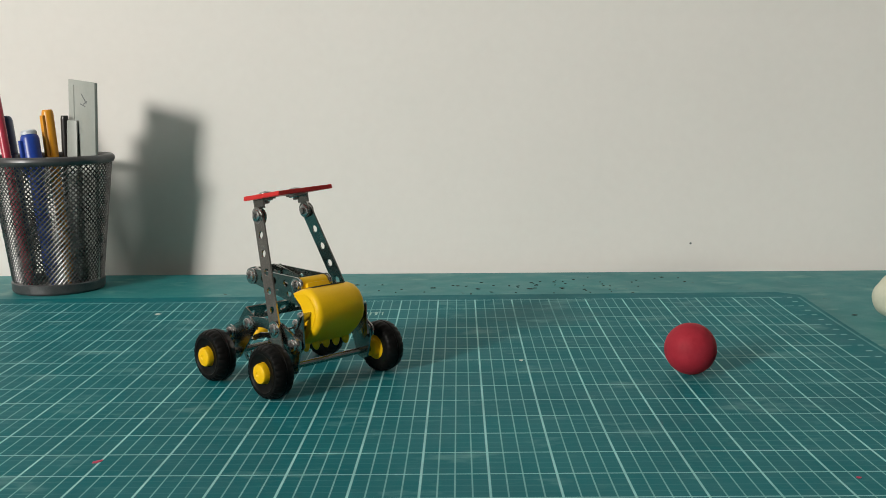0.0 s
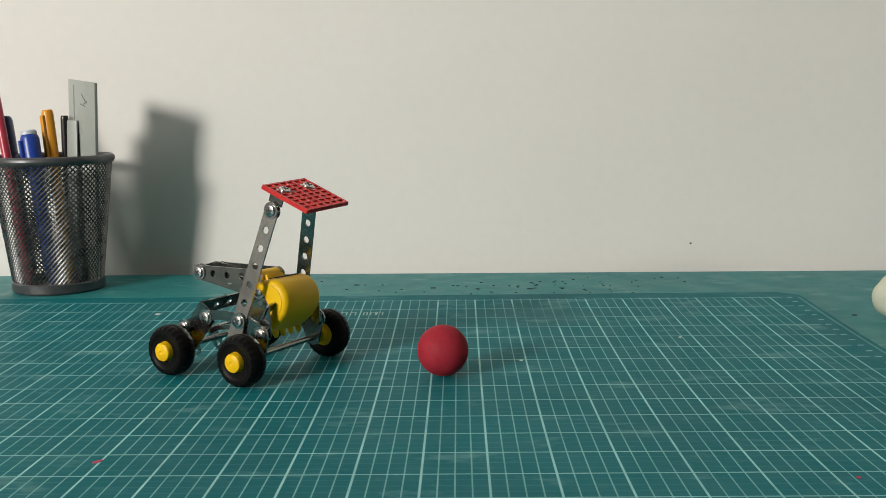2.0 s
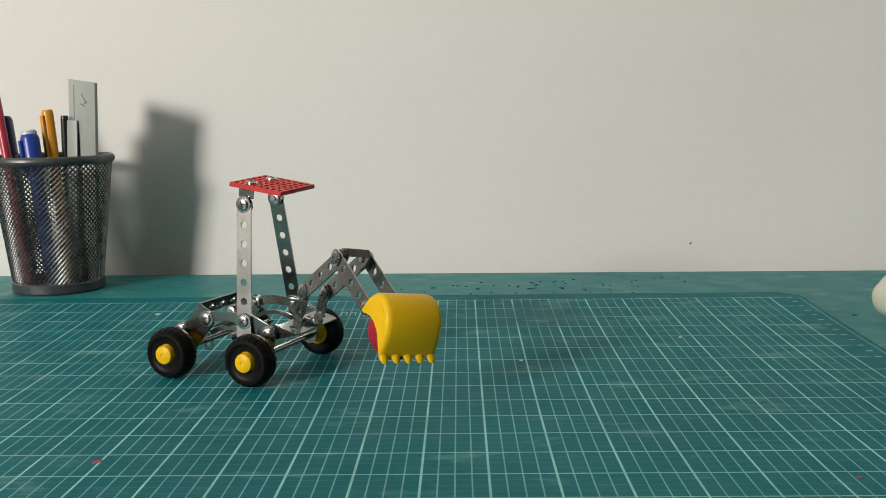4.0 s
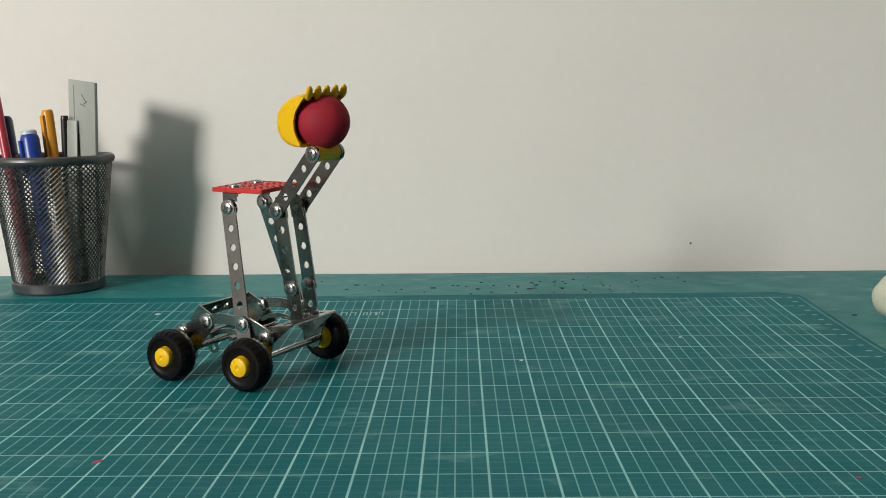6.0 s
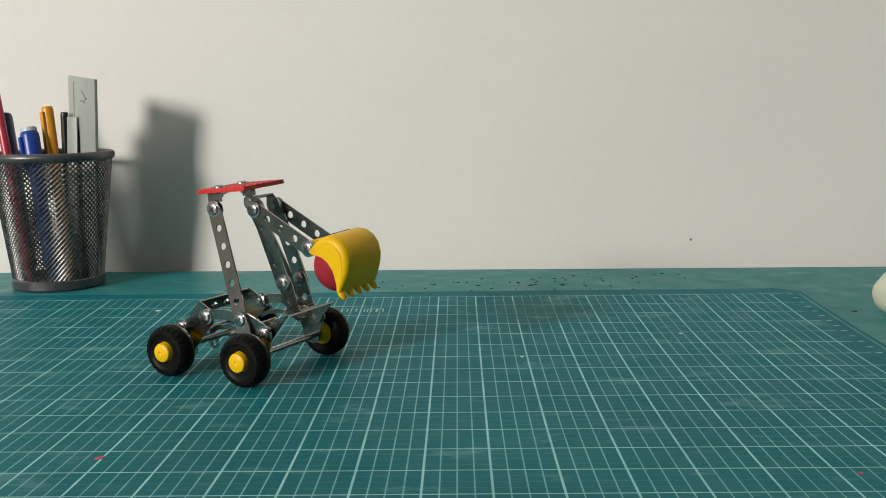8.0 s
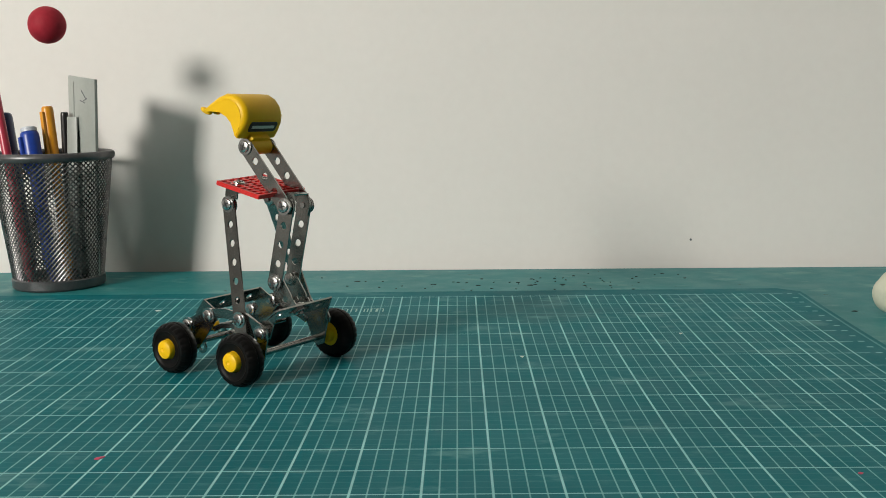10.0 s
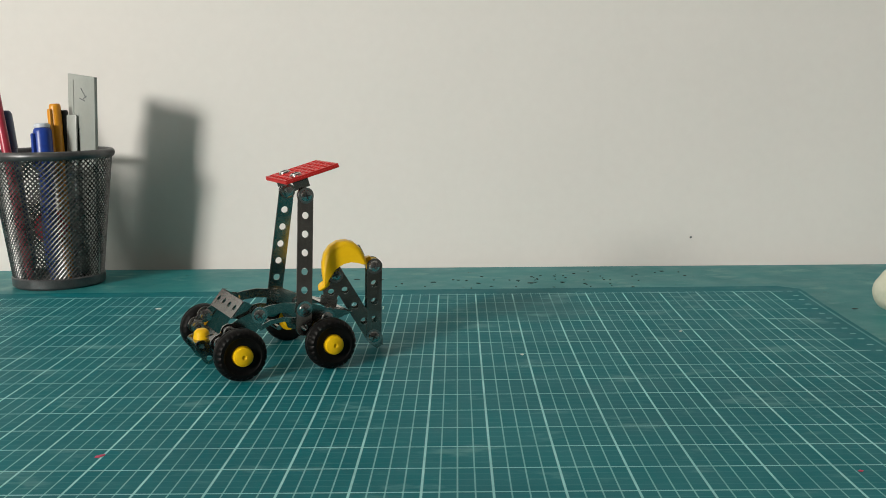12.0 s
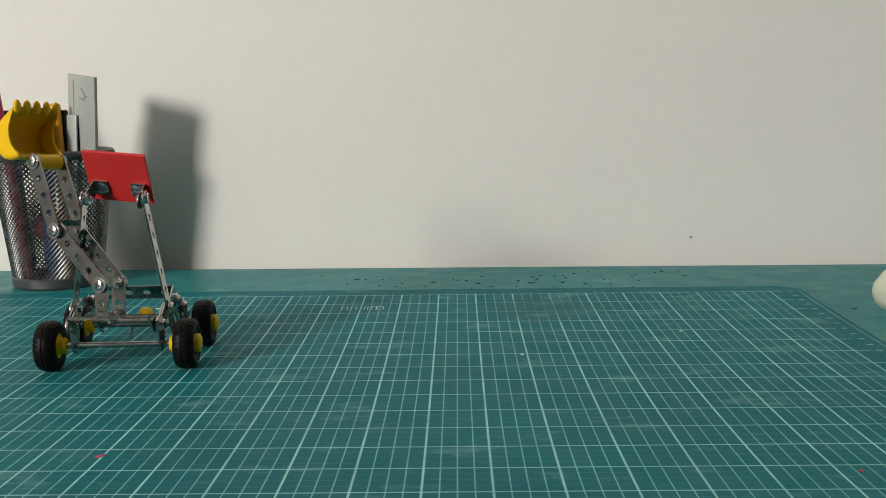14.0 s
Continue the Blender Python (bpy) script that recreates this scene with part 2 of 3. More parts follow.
def ribbon(bm, pts, width, y0, y1):
    """A bent flat bar along (x, z) points."""
    out, inn = [], []
    for i, (x, z) in enumerate(pts):
        xa, za = pts[max(i - 1, 0)]
        xb, zb = pts[min(i + 1, len(pts) - 1)]
        d = math.hypot(xb - xa, zb - za)
        nx, nz = -(zb - za) / d, (xb - xa) / d
        out.append((x + nx * width / 2, z + nz * width / 2))
        inn.append((x - nx * width / 2, z - nz * width / 2))
    q0 = [[bm.verts.new((x, y, z)) for x, z in (o, i_)] for y in (y0, y1) for o, i_ in zip(out, inn)]
    n = len(pts)
    A, B = q0[:n], q0[n:]
    for k in range(n - 1):
        bm.faces.new((A[k][0], A[k][1], A[k + 1][1], A[k + 1][0]))
        bm.faces.new((B[k][0], B[k + 1][0], B[k + 1][1], B[k][1]))
        bm.faces.new((A[k][0], A[k + 1][0], B[k + 1][0], B[k][0]))
        bm.faces.new((A[k][1], B[k][1], B[k + 1][1], A[k + 1][1]))
    for k in (0, n - 1):
        bm.faces.new((A[k][0], B[k][0], B[k][1], A[k][1]))
    return bm


# ---- the room ----
def wall(name, x0, x1, y0, y1, z0, z1, label, m=DIMWALL):
    return thing(name, box(bmesh.new(), x0, x1, y0, y1, z0, z1), m, label, "wall", kind="structure", smooth=0)


DESK_Z = -0.003
FLOOR_Z, CEIL_Z = -0.755, 1.75
# the second stretch is unseen, added dark so the steel posts don't mirror white
for name, x0, x1, label, m in (("wall_north", -0.72, 1.7, "white painted wall behind the desk, faintly marked", WALLPAINT), ("wall_north_unseen_dark", -2.95, -0.72, "unseen dark stretch of wall, added to darken steel reflections", DIMWALL)):
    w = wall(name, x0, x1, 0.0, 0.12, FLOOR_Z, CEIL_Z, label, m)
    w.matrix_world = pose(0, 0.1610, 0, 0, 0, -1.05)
# unseen walls that close the room; their grey holds down the bounced fill
wall("wall_east", 1.6, 1.7, -2.80, 0.3, FLOOR_Z, CEIL_Z, "unseen plain wall, grey to hold down bounced light")
wall("wall_west", -2.9, -2.8, -2.80, 0.3, FLOOR_Z, CEIL_Z, "unseen plain wall, grey to hold down bounced light")
bm = bmesh.new()
x0, x1, z0, z1 = WIN_C.x - WIN_W / 2, WIN_C.x + WIN_W / 2, WIN_C.z - WIN_H / 2, WIN_C.z + WIN_H / 2
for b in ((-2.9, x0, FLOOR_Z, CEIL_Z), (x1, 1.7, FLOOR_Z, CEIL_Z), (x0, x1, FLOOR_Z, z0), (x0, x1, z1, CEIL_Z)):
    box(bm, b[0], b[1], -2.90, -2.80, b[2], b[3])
thing("wall_south", bm, DIMWALL, "unseen wall with the window opening, grey to hold down bounced light", "wall", kind="structure", smooth=0)
thing("floor", box(bmesh.new(), -2.9, 1.7, -2.90, 0.35, FLOOR_Z - 0.1, FLOOR_Z), FLOORING, "brown wooden floor", "floor", kind="structure", smooth=0)
thing("ceiling", box(bmesh.new(), -2.9, 1.7, -2.90, 0.35, CEIL_Z, CEIL_Z + 0.1), CEILPAINT, "plain off-white ceiling", "ceiling", kind="structure", smooth=0)

# ---- desk and mat ----
desk = tagged(new("desk"), "desk with a worn teal painted top", "desk")
bm = bmesh.new()
back = [bm.verts.new((x, y, DESK_Z)) for x, y in ((-0.46, -0.50), (0.9, -0.50), (0.9, 0.1290), (-0.46, 0.1540))]
low = [bm.verts.new((v.co.x, v.co.y, DESK_Z - 0.03)) for v in back]
bm.faces.new(back)
bm.faces.new(low[::-1])
for k in range(4):
    bm.faces.new((back[k], low[k], low[(k + 1) % 4], back[(k + 1) % 4]))
part("desktop", bm, DESKM, desk, "teal painted board with chips and smears")
for dx in (-0.42, 0.85):
    for dy in (-0.46, 0.05):
        part("leg", box(bmesh.new(), dx - 0.025, dx + 0.025, dy - 0.025, dy + 0.025, FLOOR_Z, DESK_Z - 0.03, 0.003), DESKM, desk)


def cutting_mat():
    x0, x1, y0, y1, r = -0.352, 0.2482, -0.435, 0.0165, 0.014
    ob = tagged(new("cutting_mat"), "green self-healing cutting mat with a pale printed grid, on the desk", "cutting mat")
    xs = [x0 + r * 0.3, x0 + r] + [x0 + r + (x1 - x0 - 2 * r) * k / 6 for k in range(1, 6)] + [x1 - r, x1 - r * 0.3]
    bm = bmesh.new()
    top, low = [], []
    n = 48
    for j in range(n + 1):
        y = y0 + (y1 - y0) * j / n
        e = min(y - y0, y1 - y)
        inset = r - math.sqrt(max(r * r - (r - e) ** 2, 0)) if e < r else 0
        row = [x0 + inset + (x1 - x0 - 2 * inset) * k / 10 for k in range(11)]
        z = mat_z(y)
        top.append([bm.verts.new((x, y, z)) for x in row])
        low.append([bm.verts.new((x, y, max(z - 0.003, DESK_Z))) for x in row])
    for j in range(n):
        for k in range(10):
            bm.faces.new((top[j][k], top[j][k + 1], top[j + 1][k + 1], top[j + 1][k]))
            bm.faces.new((low[j][k], low[j + 1][k], low[j + 1][k + 1], low[j][k + 1]))
        for k in (0, 10):
            bm.faces.new((top[j][k], top[j + 1][k], low[j + 1][k], low[j][k]))
    for j in (0, n):
        for k in range(10):
            bm.faces.new((top[j][k], low[j][k], low[j][k + 1], top[j][k + 1]))
    part("sheet", bm, MATM, ob)
    return ob


cutting_mat_ob = cutting_mat()


def label_bars():
    """Two short printed words on the mat, too worn to read, as plain bars."""
    bm = bmesh.new()
    ya, yb, t = -1.64 * Q, -1.30 * Q, 0.0008
    for a, b in ((-2.50, -2.33), (-2.26, -2.10), (-1.92, -1.80), (-1.74, -1.58), (-1.58, -1.40)):
        a, b = a * Q, b * Q
        for x0, x1, u0, u1 in ((a, a + t, ya, yb), (b - t, b, ya, yb), (a + t, b - t, yb - t, yb)):
            bm.faces.new([bm.verts.new((x, y, mat_z(y) + 0.00012)) for x, y in ((x0, u0), (x1, u0), (x1, u1), (x0, u1))])
    part("printed_marking", bm, PRINT, cutting_mat_ob, "worn pale print", smooth=0)


label_bars()


def fleck(name, x, y, sx, sy, m, label, z=None, turn=0):
    bm = bmesh.new()
    g = bmesh.ops.create_icosphere(bm, subdivisions=1, radius=1)
    rnd = random.Random(int((x + 7) * 9000 + (y + 3) * 700))
    for v in g["verts"]:
        v.co *= 0.75 + 0.5 * rnd.random()
        v.co = Vector((v.co.x * sx, v.co.y * sy, v.co.z * 0.0004))
    ob = thing(name, bm, m, label, "fleck", "flecks on the desk")
    ob.matrix_world = pose(x, y, (mat_z(y) if z is None else z) + 0.0002, 0, 0, turn)


fleck("paper_crumb", 0.0472, -0.1523, 0.0011, 0.0014, PALEFLECK, "tiny pale crumb lying on the mat", turn=20)
fleck("paper_crumb", 0.1422, -0.1039, 0.0012, 0.0011, PALEFLECK, "tiny pale crumb lying on the mat")
fleck("paper_crumb", -0.183, -0.0326, 0.0021, 0.0016, PALEFLECK, "tiny pale crumb lying on the mat")
fleck("clay_crumb", -0.1259, -0.3084, 0.0012, 0.0024, PINKFLECK, "tiny pink clay crumb on the mat", turn=-35)
fleck("clay_crumb", 0.1577, -0.3321, 0.0012, 0.0011, PINKFLECK, "tiny pink clay crumb on the mat")
fleck("paint_chip", 0.2707, -0.0312, 0.0022, 0.0018, DARKFLECK, "dark chip in the teal desk paint", DESK_Z)
rnd = random.Random(4)
for k in range(64):
    x = rnd.gauss(0.055, 0.055) if k % 4 else rnd.uniform(-0.1, 0.2)
    size = rnd.uniform(0.0004, 0.0009) * (2.0 if k % 9 == 0 else 1)
    fleck("paint_chip", x, rnd.triangular(0.026, 0.122, 0.085), size * rnd.uniform(1.0, 2.2), size, DARKFLECK, "dark chip in the teal desk paint", DESK_Z, rnd.uniform(-30, 30))
# faint marks on the wall
bm = bmesh.new()
lathe(bm, [(0, 0), (0.0010, 0), (0.0006, 0.0006), (0, 0.0008)], 8)
ob = thing("wall_mark", bm, INKGREY, "tiny grey speck on the wall", "mark")
ob.matrix_world = pose(0.2062, 0.1569, 0.0183, 90, 0, 0)

# ---- pen cup ----
CUP = Vector((-0.2965, 0.0935, DESK_Z))
CUP_H, CUP_R0, CUP_R1 = 0.1035, 0.0330, 0.0442


def pen_cup():
    ob = tagged(new("pen_cup"), "round grey wire-mesh pen cup on the desk", "pen cup")
    ob.location = CUP
    bm = bmesh.new()
    lathe(bm, [(0, 0.0), (CUP_R0, 0.0), (CUP_R0 + 0.0012, 0.0015), (CUP_R0 + 0.0015, 0.0075), (CUP_R0 + 0.0004, 0.0085), (CUP_R0 - 0.0008, 0.0075), (CUP_R0 - 0.001, 0.002), (0, 0.0018)], 56)
    part("base", bm, TIN, ob, "solid grey metal base")
    bm = bmesh.new()
    prof = []
    for k in range(13):
        a = 2 * math.pi * k / 12
        prof.append((CUP_R1 + 0.0002 + 0.0030 * math.cos(a) * 0.75, CUP_H - 0.003 + 0.0032 * math.sin(a)))
    lathe(bm, prof, 64)
    part("rim", bm, TIN, ob, "rolled grey metal rim")
    bm = bmesh.new()
    wires, seg, turn, t = 66, 22, 2.35, 0.00056
    for sgn in (1, -1):
        for i in range(wires):
            a0 = 2 * math.pi * i / wires
            prev = None
            for k in range(seg + 1):
                u = k / seg
                r = CUP_R0 + (CUP_R1 - CUP_R0) * u + (0.00015 if sgn > 0 else -0.00015)
                a = a0 + sgn * turn * u
                c = Vector((r * math.cos(a), r * math.sin(a), 0.007 + (CUP_H - 0.010) * u))
                rad, tan, up = Vector((math.cos(a), math.sin(a), 0)), Vector((-math.sin(a), math.cos(a), 0)) * sgn, Vector((0, 0, 1))
                side = (up - tan).normalized()
                ring = [bm.verts.new(c + d * t) for d in (rad * 0.7, side, -rad * 0.7, -side)]
                if prev:
                    for j in range(4):
                        bm.faces.new((prev[j], prev[(j + 1) % 4], ring[(j + 1) % 4], ring[j]))
                prev = ring
    part("wire_mesh", bm, WIRE, ob, "woven diamond wire mesh", smooth=60)["kind"] = "stuff"
    return ob


pen_cup()


def leaning(foot, top):
    """The pose that stands a thing built along z on foot and leans it towards top."""
    d = Vector(top) - Vector(foot)
    return Matrix.Translation(foot) @ d.to_track_quat("Z", "Y").to_matrix().to_4x4(), d.length


def pen(name, foot, top, r, m, label, cap=None, cap_len=0.03, cap_r=1.12, clip=True, end=None):
    mt, L = leaning(foot, top)
    ob = tagged(new(name), label, "pen", "pens in the cup")
    ob.matrix_world = mt
    bm = bmesh.new()
    lathe(bm, [(0, 0), (r * 0.25, 0), (r * 0.9, r * 2.6), (r, r * 3.2), (r, L - cap_len - 0.0002), (0, L - cap_len - 0.0002)], 20)
    part("barrel", bm, m, ob)
    bm = bmesh.new()
    R = r * cap_r
    lathe(bm, [(r * 0.99, L - cap_len), (R, L - cap_len), (R, L - 0.003), (R * 0.93, L - 0.001), (R * 0.8, L), (0, L)], 20)
    c = part("cap", bm, cap or m, ob)
    if clip:
        part("clip", box(bmesh.new(), R - 0.0004, R + 0.0022, -0.0016, 0.0016, L - cap_len * 0.9, L - 0.004, 0.0006), cap or m, c)
    if end:
        bm = bmesh.new()
        lathe(bm, [(0, L + 0.0001), (R * 0.86, L + 0.0001), (R * 0.86, L + 0.0025), (R * 0.7, L + 0.0035), (0, L + 0.0035)], 20)
        part("end_plug", bm, end, ob, "pale plug in the end")
    return ob


B = CUP + Vector((0, 0, 0.003))
marker = pen("marker_pen", B + Vector((0.005, -0.023, 0.001)), B + Vector((-0.0115, -0.010, 0.1160)), 0.0052, INKBLUE, "blue felt marker with a pale end, cap up in the cup", cap_len=0.032, cap_r=1.32, end=PALE)
biro = pen("ballpoint_pen", B + Vector((0.010, -0.004, 0.001)), B + Vector((-0.0015, 0.002, 0.1345)), 0.0038, ORANGE, "orange plastic ballpoint pen with its cap, in the cup", cap_len=0.045, cap_r=1.15)
pen("thin_pen", B + Vector((0.006, 0.010, 0.001)), B + Vector((0.0100, 0.006, 0.1300)), 0.0026, BLACKP, "slim black pen standing in the cup", cap_len=0.04, cap_r=1.15, clip=True)
pen("pencil", B + Vector((-0.012, -0.024, 0.001)), B + Vector((-0.0445, 0.008, 0.1600)), 0.0034, PINKRED, "crimson lacquered pencil leaning in the cup", cap_len=0.006, cap_r=1.0, clip=False)
pen("dark_pen", B + Vector((-0.015, -0.014, 0.001)), B + Vector((-0.0400, 0.014, 0.1290)), 0.0052, NAVY, "dark navy pen leaning in the cup", cap_len=0.03, clip=False)


def flat_ruler():
    ob = tagged(new("ruler"), "milky translucent plastic ruler with ink scribbles, in the cup", "ruler")
    w2, L, t = 0.0205, 0.1535, 0.0012
    bm = bmesh.new()
    box(bm, -w2, w2, -t, t, 0, L, 0.0004)
    part("blade", bm, RULERM, ob)
    part("bevel_edge", box(bmesh.new(), -w2 * 0.62, -w2 * 0.55, -t - 0.0004, -t + 0.0002, 0.01, L - 0.004), RULERM, ob)
    for cx, cz, a, ln in ((0.004, 0.1405, 40, 0.010), (0.006, 0.1375, -25, 0.006), (0.002, 0.1355, 10, 0.008), (-0.006, 0.1100, 50, 0.009), (-0.006, 0.1100, -45, 0.009)):
        bm = bmesh.new()
        bmesh.ops.create_cube(bm, size=1, matrix=Matrix.Translation((cx, -t - 0.0001, cz)) @ Matrix.Rotation(radians(a), 4, "Y") @ Matrix.Diagonal((ln, 0.0003, 0.0007, 1)))
        part("ink_scribble", bm, INKGREY, ob, "unreadable ink mark")
    ob.matrix_world = Matrix.Translation(B + Vector((0.0180, 0.0080, 0.0030))) @ pose(0, 0, 0, 0, 5.3, -43)
    return ob


flat_ruler()


def narrow_ruler():
    ob = tagged(new("set_square_edge"), "short pale plastic strip standing in the cup", "ruler")
    part("strip", box(bmesh.new(), -0.0045, 0.0045, -0.0008, 0.0008, 0, 0.126, 0.0003), RULERM, ob)
    ob.matrix_world = Matrix.Translation(B + Vector((0.0115, 0.0000, 0.0005))) @ pose(0, 0, 0, -2, 2.0, -20)


narrow_ruler()


def cream_figure():
    bm = bmesh.new()
    bmesh.ops.create_icosphere(bm, subdivisions=4, radius=1)
    for v in bm.verts:
        c = v.co.copy()
        k = 1 + 0.07 * noise.noise(c * 1.6) + 0.02 * noise.noise(c * 5)
        v.co = Vector((c.x * 0.0165, c.y * 0.016, (c.z * 0.0145 + (0.004 if c.z > 0.55 else 0) * (c.z - 0.55) / 0.45))) * k
    zmin = min(v.co.z for v in bm.verts)
    for v in bm.verts:
        v.co.z = max(v.co.z - zmin - 0.0008, 0)
    ob = thing("clay_lump", bm, CREAM, "rounded pale cream clay lump on the desk", "clay lump", smooth=80)
    ob.location = (0.2945, -0.043, DESK_Z)


cream_figure()

# ---- clay ball, in three pieces that slide apart when it stretches ----
BALL_R = 0.0130
ball = tagged(new("clay_ball"), "hand-rolled crimson modelling clay ball", "ball")


def clay_piece(name, r):
    bm = bmesh.new()
    bmesh.ops.create_uvsphere(bm, u_segments=40, v_segments=24, radius=r)
    for v in bm.verts:
        v.co *= 1 + 0.008 * noise.noise(v.co * 130)
    return part(name, bm, CLAY, ball, smooth=80)


ball_top, ball_mid, ball_low = clay_piece("upper_clay", BALL_R), clay_piece("middle_clay", BALL_R * 1.0), clay_piece("lower_clay", BALL_R)

# ---- toy excavator; its own measures in centimetres ----
C = 0.01
WB, RW, XC, WC, ZC, XSF, ZSF, XSR, ZSR = 4.74, 1.31, -0.99, 2.31, 3.0, 0.28, 2.40, -3.35, 2.92
POST, WT, RZ, RX0, RHL, RHW = 5.79, 1.51, 1.08, 0.65, 1.52, 1.67
XV, HB, VB, LB, VE, LS, VK = 0.86, 2.14, 0.63, 3.95, 0.73, 3.84, 0.95
digger = tagged(new("toy_excavator"), "metal construction-kit excavator with yellow bucket, red roof and black tyres", "toy excavator")


def scaled(bm):
    bmesh.ops.scale(bm, vec=(C, C, C), verts=bm.verts)
    return bm


def bolt_mesh():
    """A pan-head cross screw along y, head towards -y, hexagon nut behind."""
    bm = bmesh.new()
    m = Matrix.Rotation(radians(90), 4, "X")
    lathe(bm, [(0.42, -0.02), (0.42, 0.03), (0.24, 0.035)], 20, m)
    lathe(bm, [(0.30, 0.03), (0.30, 0.09), (0.28, 0.125), (0.23, 0.148), (0, 0.155)], 20, m)
    # no slot is cut: two dark bars give the cross its shade
    for a in (35, 125):
        g = bmesh.ops.create_cube(bm, size=1, matrix=Matrix.Translation((0, -0.150, 0)) @ Matrix.Rotation(radians(a), 4, "Y") @ Matrix.Diagonal((0.36, 0.03, 0.075, 1)))
        for f in {f for v in g["verts"] for f in v.link_faces}:
            f.material_index = 1
    lathe(bm, [(0.36, -0.08), (0.36, -0.30), (0.30, -0.33), (0.16, -0.33), (0.16, -0.46), (0, -0.47)], 6, m)
    return mesh_of(scaled(bm), "bolt", CHROME, DARK)


BOLT = bolt_mesh()


def bolt(parent, x, y, z, side=-1, spin=0):
    ob = part("bolt", BOLT, None, parent)
    ob.matrix_basis = pose(x * C, y * C, z * C, 0, spin, 0) @ (Matrix() if side < 0 else pose(0, 0, 0, 0, 0, 180))
    return ob


def wheel(x, side):
    ob = part("wheel", scaled(lathe(bmesh.new(), [(0.13, -1.30), (0.36, -1.30), (0.42, -1.25), (0.42, -0.94), (0.62, -0.92), (0.66, -0.86), (0.66, -0.20), (0.60, -0.14), (0.49, -0.12), (0.49, 0.15), (0.455, 0.235), (0.34, 0.295), (0.12, 0.315), (0.07, 0.27), (0, 0.26)], 36)), YELLOW, digger, "yellow plastic wheel hub")
    bm = bmesh.new()
    prof = [(0.64, -0.95), (0.92, -0.99), (1.12, -0.97), (1.235, -0.88), (1.30, -0.68), (1.31, -0.60), (1.31, -0.50), (1.28, -0.47), (1.28, -0.43), (1.31, -0.40), (1.31, -0.32), (1.30, -0.24), (1.235, -0.04), (1.12, 0.06), (0.95, 0.075), (0.90, 0.03), (0.72, 0.00), (0.55, -0.02), (0.52, -0.10)]
    n = 96
    rings = []
    for k in range(n):
        a = 2 * math.pi * k / n
        groove = 0.04 if k % 4 == 0 else 0.0
        row = []
        for r, h in prof:
            rr = r - (groove if r > 1.1 and not -0.62 < h < -0.30 else 0)
            row.append(bm.verts.new((rr * math.cos(a), rr * math.sin(a), h)))
        rings.append(row)
    for k in range(n):
        a, b = rings[k], rings[(k + 1) % n]
        for j in range(len(prof)):
            j2 = (j + 1) % len(prof)
            bm.faces.new((a[j], b[j], b[j2], a[j2]))
    part("tyre", scaled(bm), RUBBER, ob, "black rubber tyre with a notched tread")
    ob["side"] = side
    ob.matrix_basis = pose(x * C, side * 3.94 * C, RW * C, -90 * side, 0, 0)
    return ob


wheels = [wheel(x, s) for x in (0, -WB) for s in (-1, 1)]
for x in (0, -WB):
    bm = bmesh.new()
    lathe(bm, [(0, -2.9), (0.16, -2.9), (0.16, 2.9), (0, 2.9)], 16, Matrix.Translation((x, 0, RW)) @ Matrix.Rotation(radians(90), 4, "X"))
    part("axle", scaled(bm), STEEL, digger, "plain steel axle rod")

ARCH = [(-5.75, 1.55), (-5.35, 1.95), (-4.85, 2.32), (-4.2, 2.66), (-3.5, 2.92), (-2.8, 3.10), (-2.1, 3.16), (-1.4, 3.08), (-0.7, 2.88), (-0.1, 2.62), (0.45, 2.32)]
for s in (-1, 1):
    y = s * WC
    bm = bmesh.new()
    ribbon(bm, ARCH, 0.50, y - 0.045, y + 0.045)
    lathe(bm, [(0, -0.05), (0.36, -0.05), (0.36, 0.05), (0, 0.05)], 20, Matrix.Translation((-5.55, y, 1.72)) @ Matrix.Rotation(radians(90), 4, "X"))
    fr = part("side_frame", scaled(bm), STEEL, digger, "arched zinc-plated side strip")
    part("front_ear", scaled(prism(bmesh.new(), [(-1.62, 3.20), (-1.30, 3.42), (-0.85, 3.40), (0.38, 2.86), (0.62, 2.70), (0.74, 2.45), (0.70, 2.18), (0.52, 1.99), (0.28, 1.94), (0.04, 2.02), (-0.9, 2.55), (-1.55, 2.90)], y + s * 0.015 - 0.045, y + s * 0.015 + 0.045)), STEEL, fr)
    bm = bmesh.new()
    ribbon(bm, [(-3.3, 2.15), (-2.7, 2.42), (-2.0, 2.50), (-1.3, 2.40), (-0.75, 2.15)], 0.24, y + s * -0.22 - 0.04, y + s * -0.22 + 0.04)
    part("inner_strip", scaled(bm), STEEL, fr)
    yi = y - s * 0.11
    part("front_axle_plate", scaled(prism(bmesh.new(), [(-1.25, 3.25), (-0.70, 3.30), (0.62, 2.66), (0.66, 2.15), (0.38, 1.02), (0.0, 0.88), (-0.36, 1.02), (-0.85, 2.35), (-1.32, 2.85)], yi - 0.045, yi + 0.045)), STEEL, digger)
    part("rear_axle_plate", scaled(prism(bmesh.new(), [(-3.75, 3.20), (-3.10, 3.22), (-2.95, 2.70), (-4.35, 1.05), (-4.74, 0.88), (-5.10, 1.05), (-5.05, 1.60)], yi - 0.045, yi + 0.045)), STEEL, digger)
    bolt(digger, XSR, y + s * 0.06, ZSR, s, 20)
    bolt(digger, -4.95, y + s * 0.06, 2.25, s, 50)
    bolt(digger, -5.45, y + s * 0.06, 1.75, s, 10)


def punched_plate(nx, pitch, width, thick, hole):
    return strip(bmesh.new(), nx, pitch, width, thick, hole, Matrix(), round_ends=False)


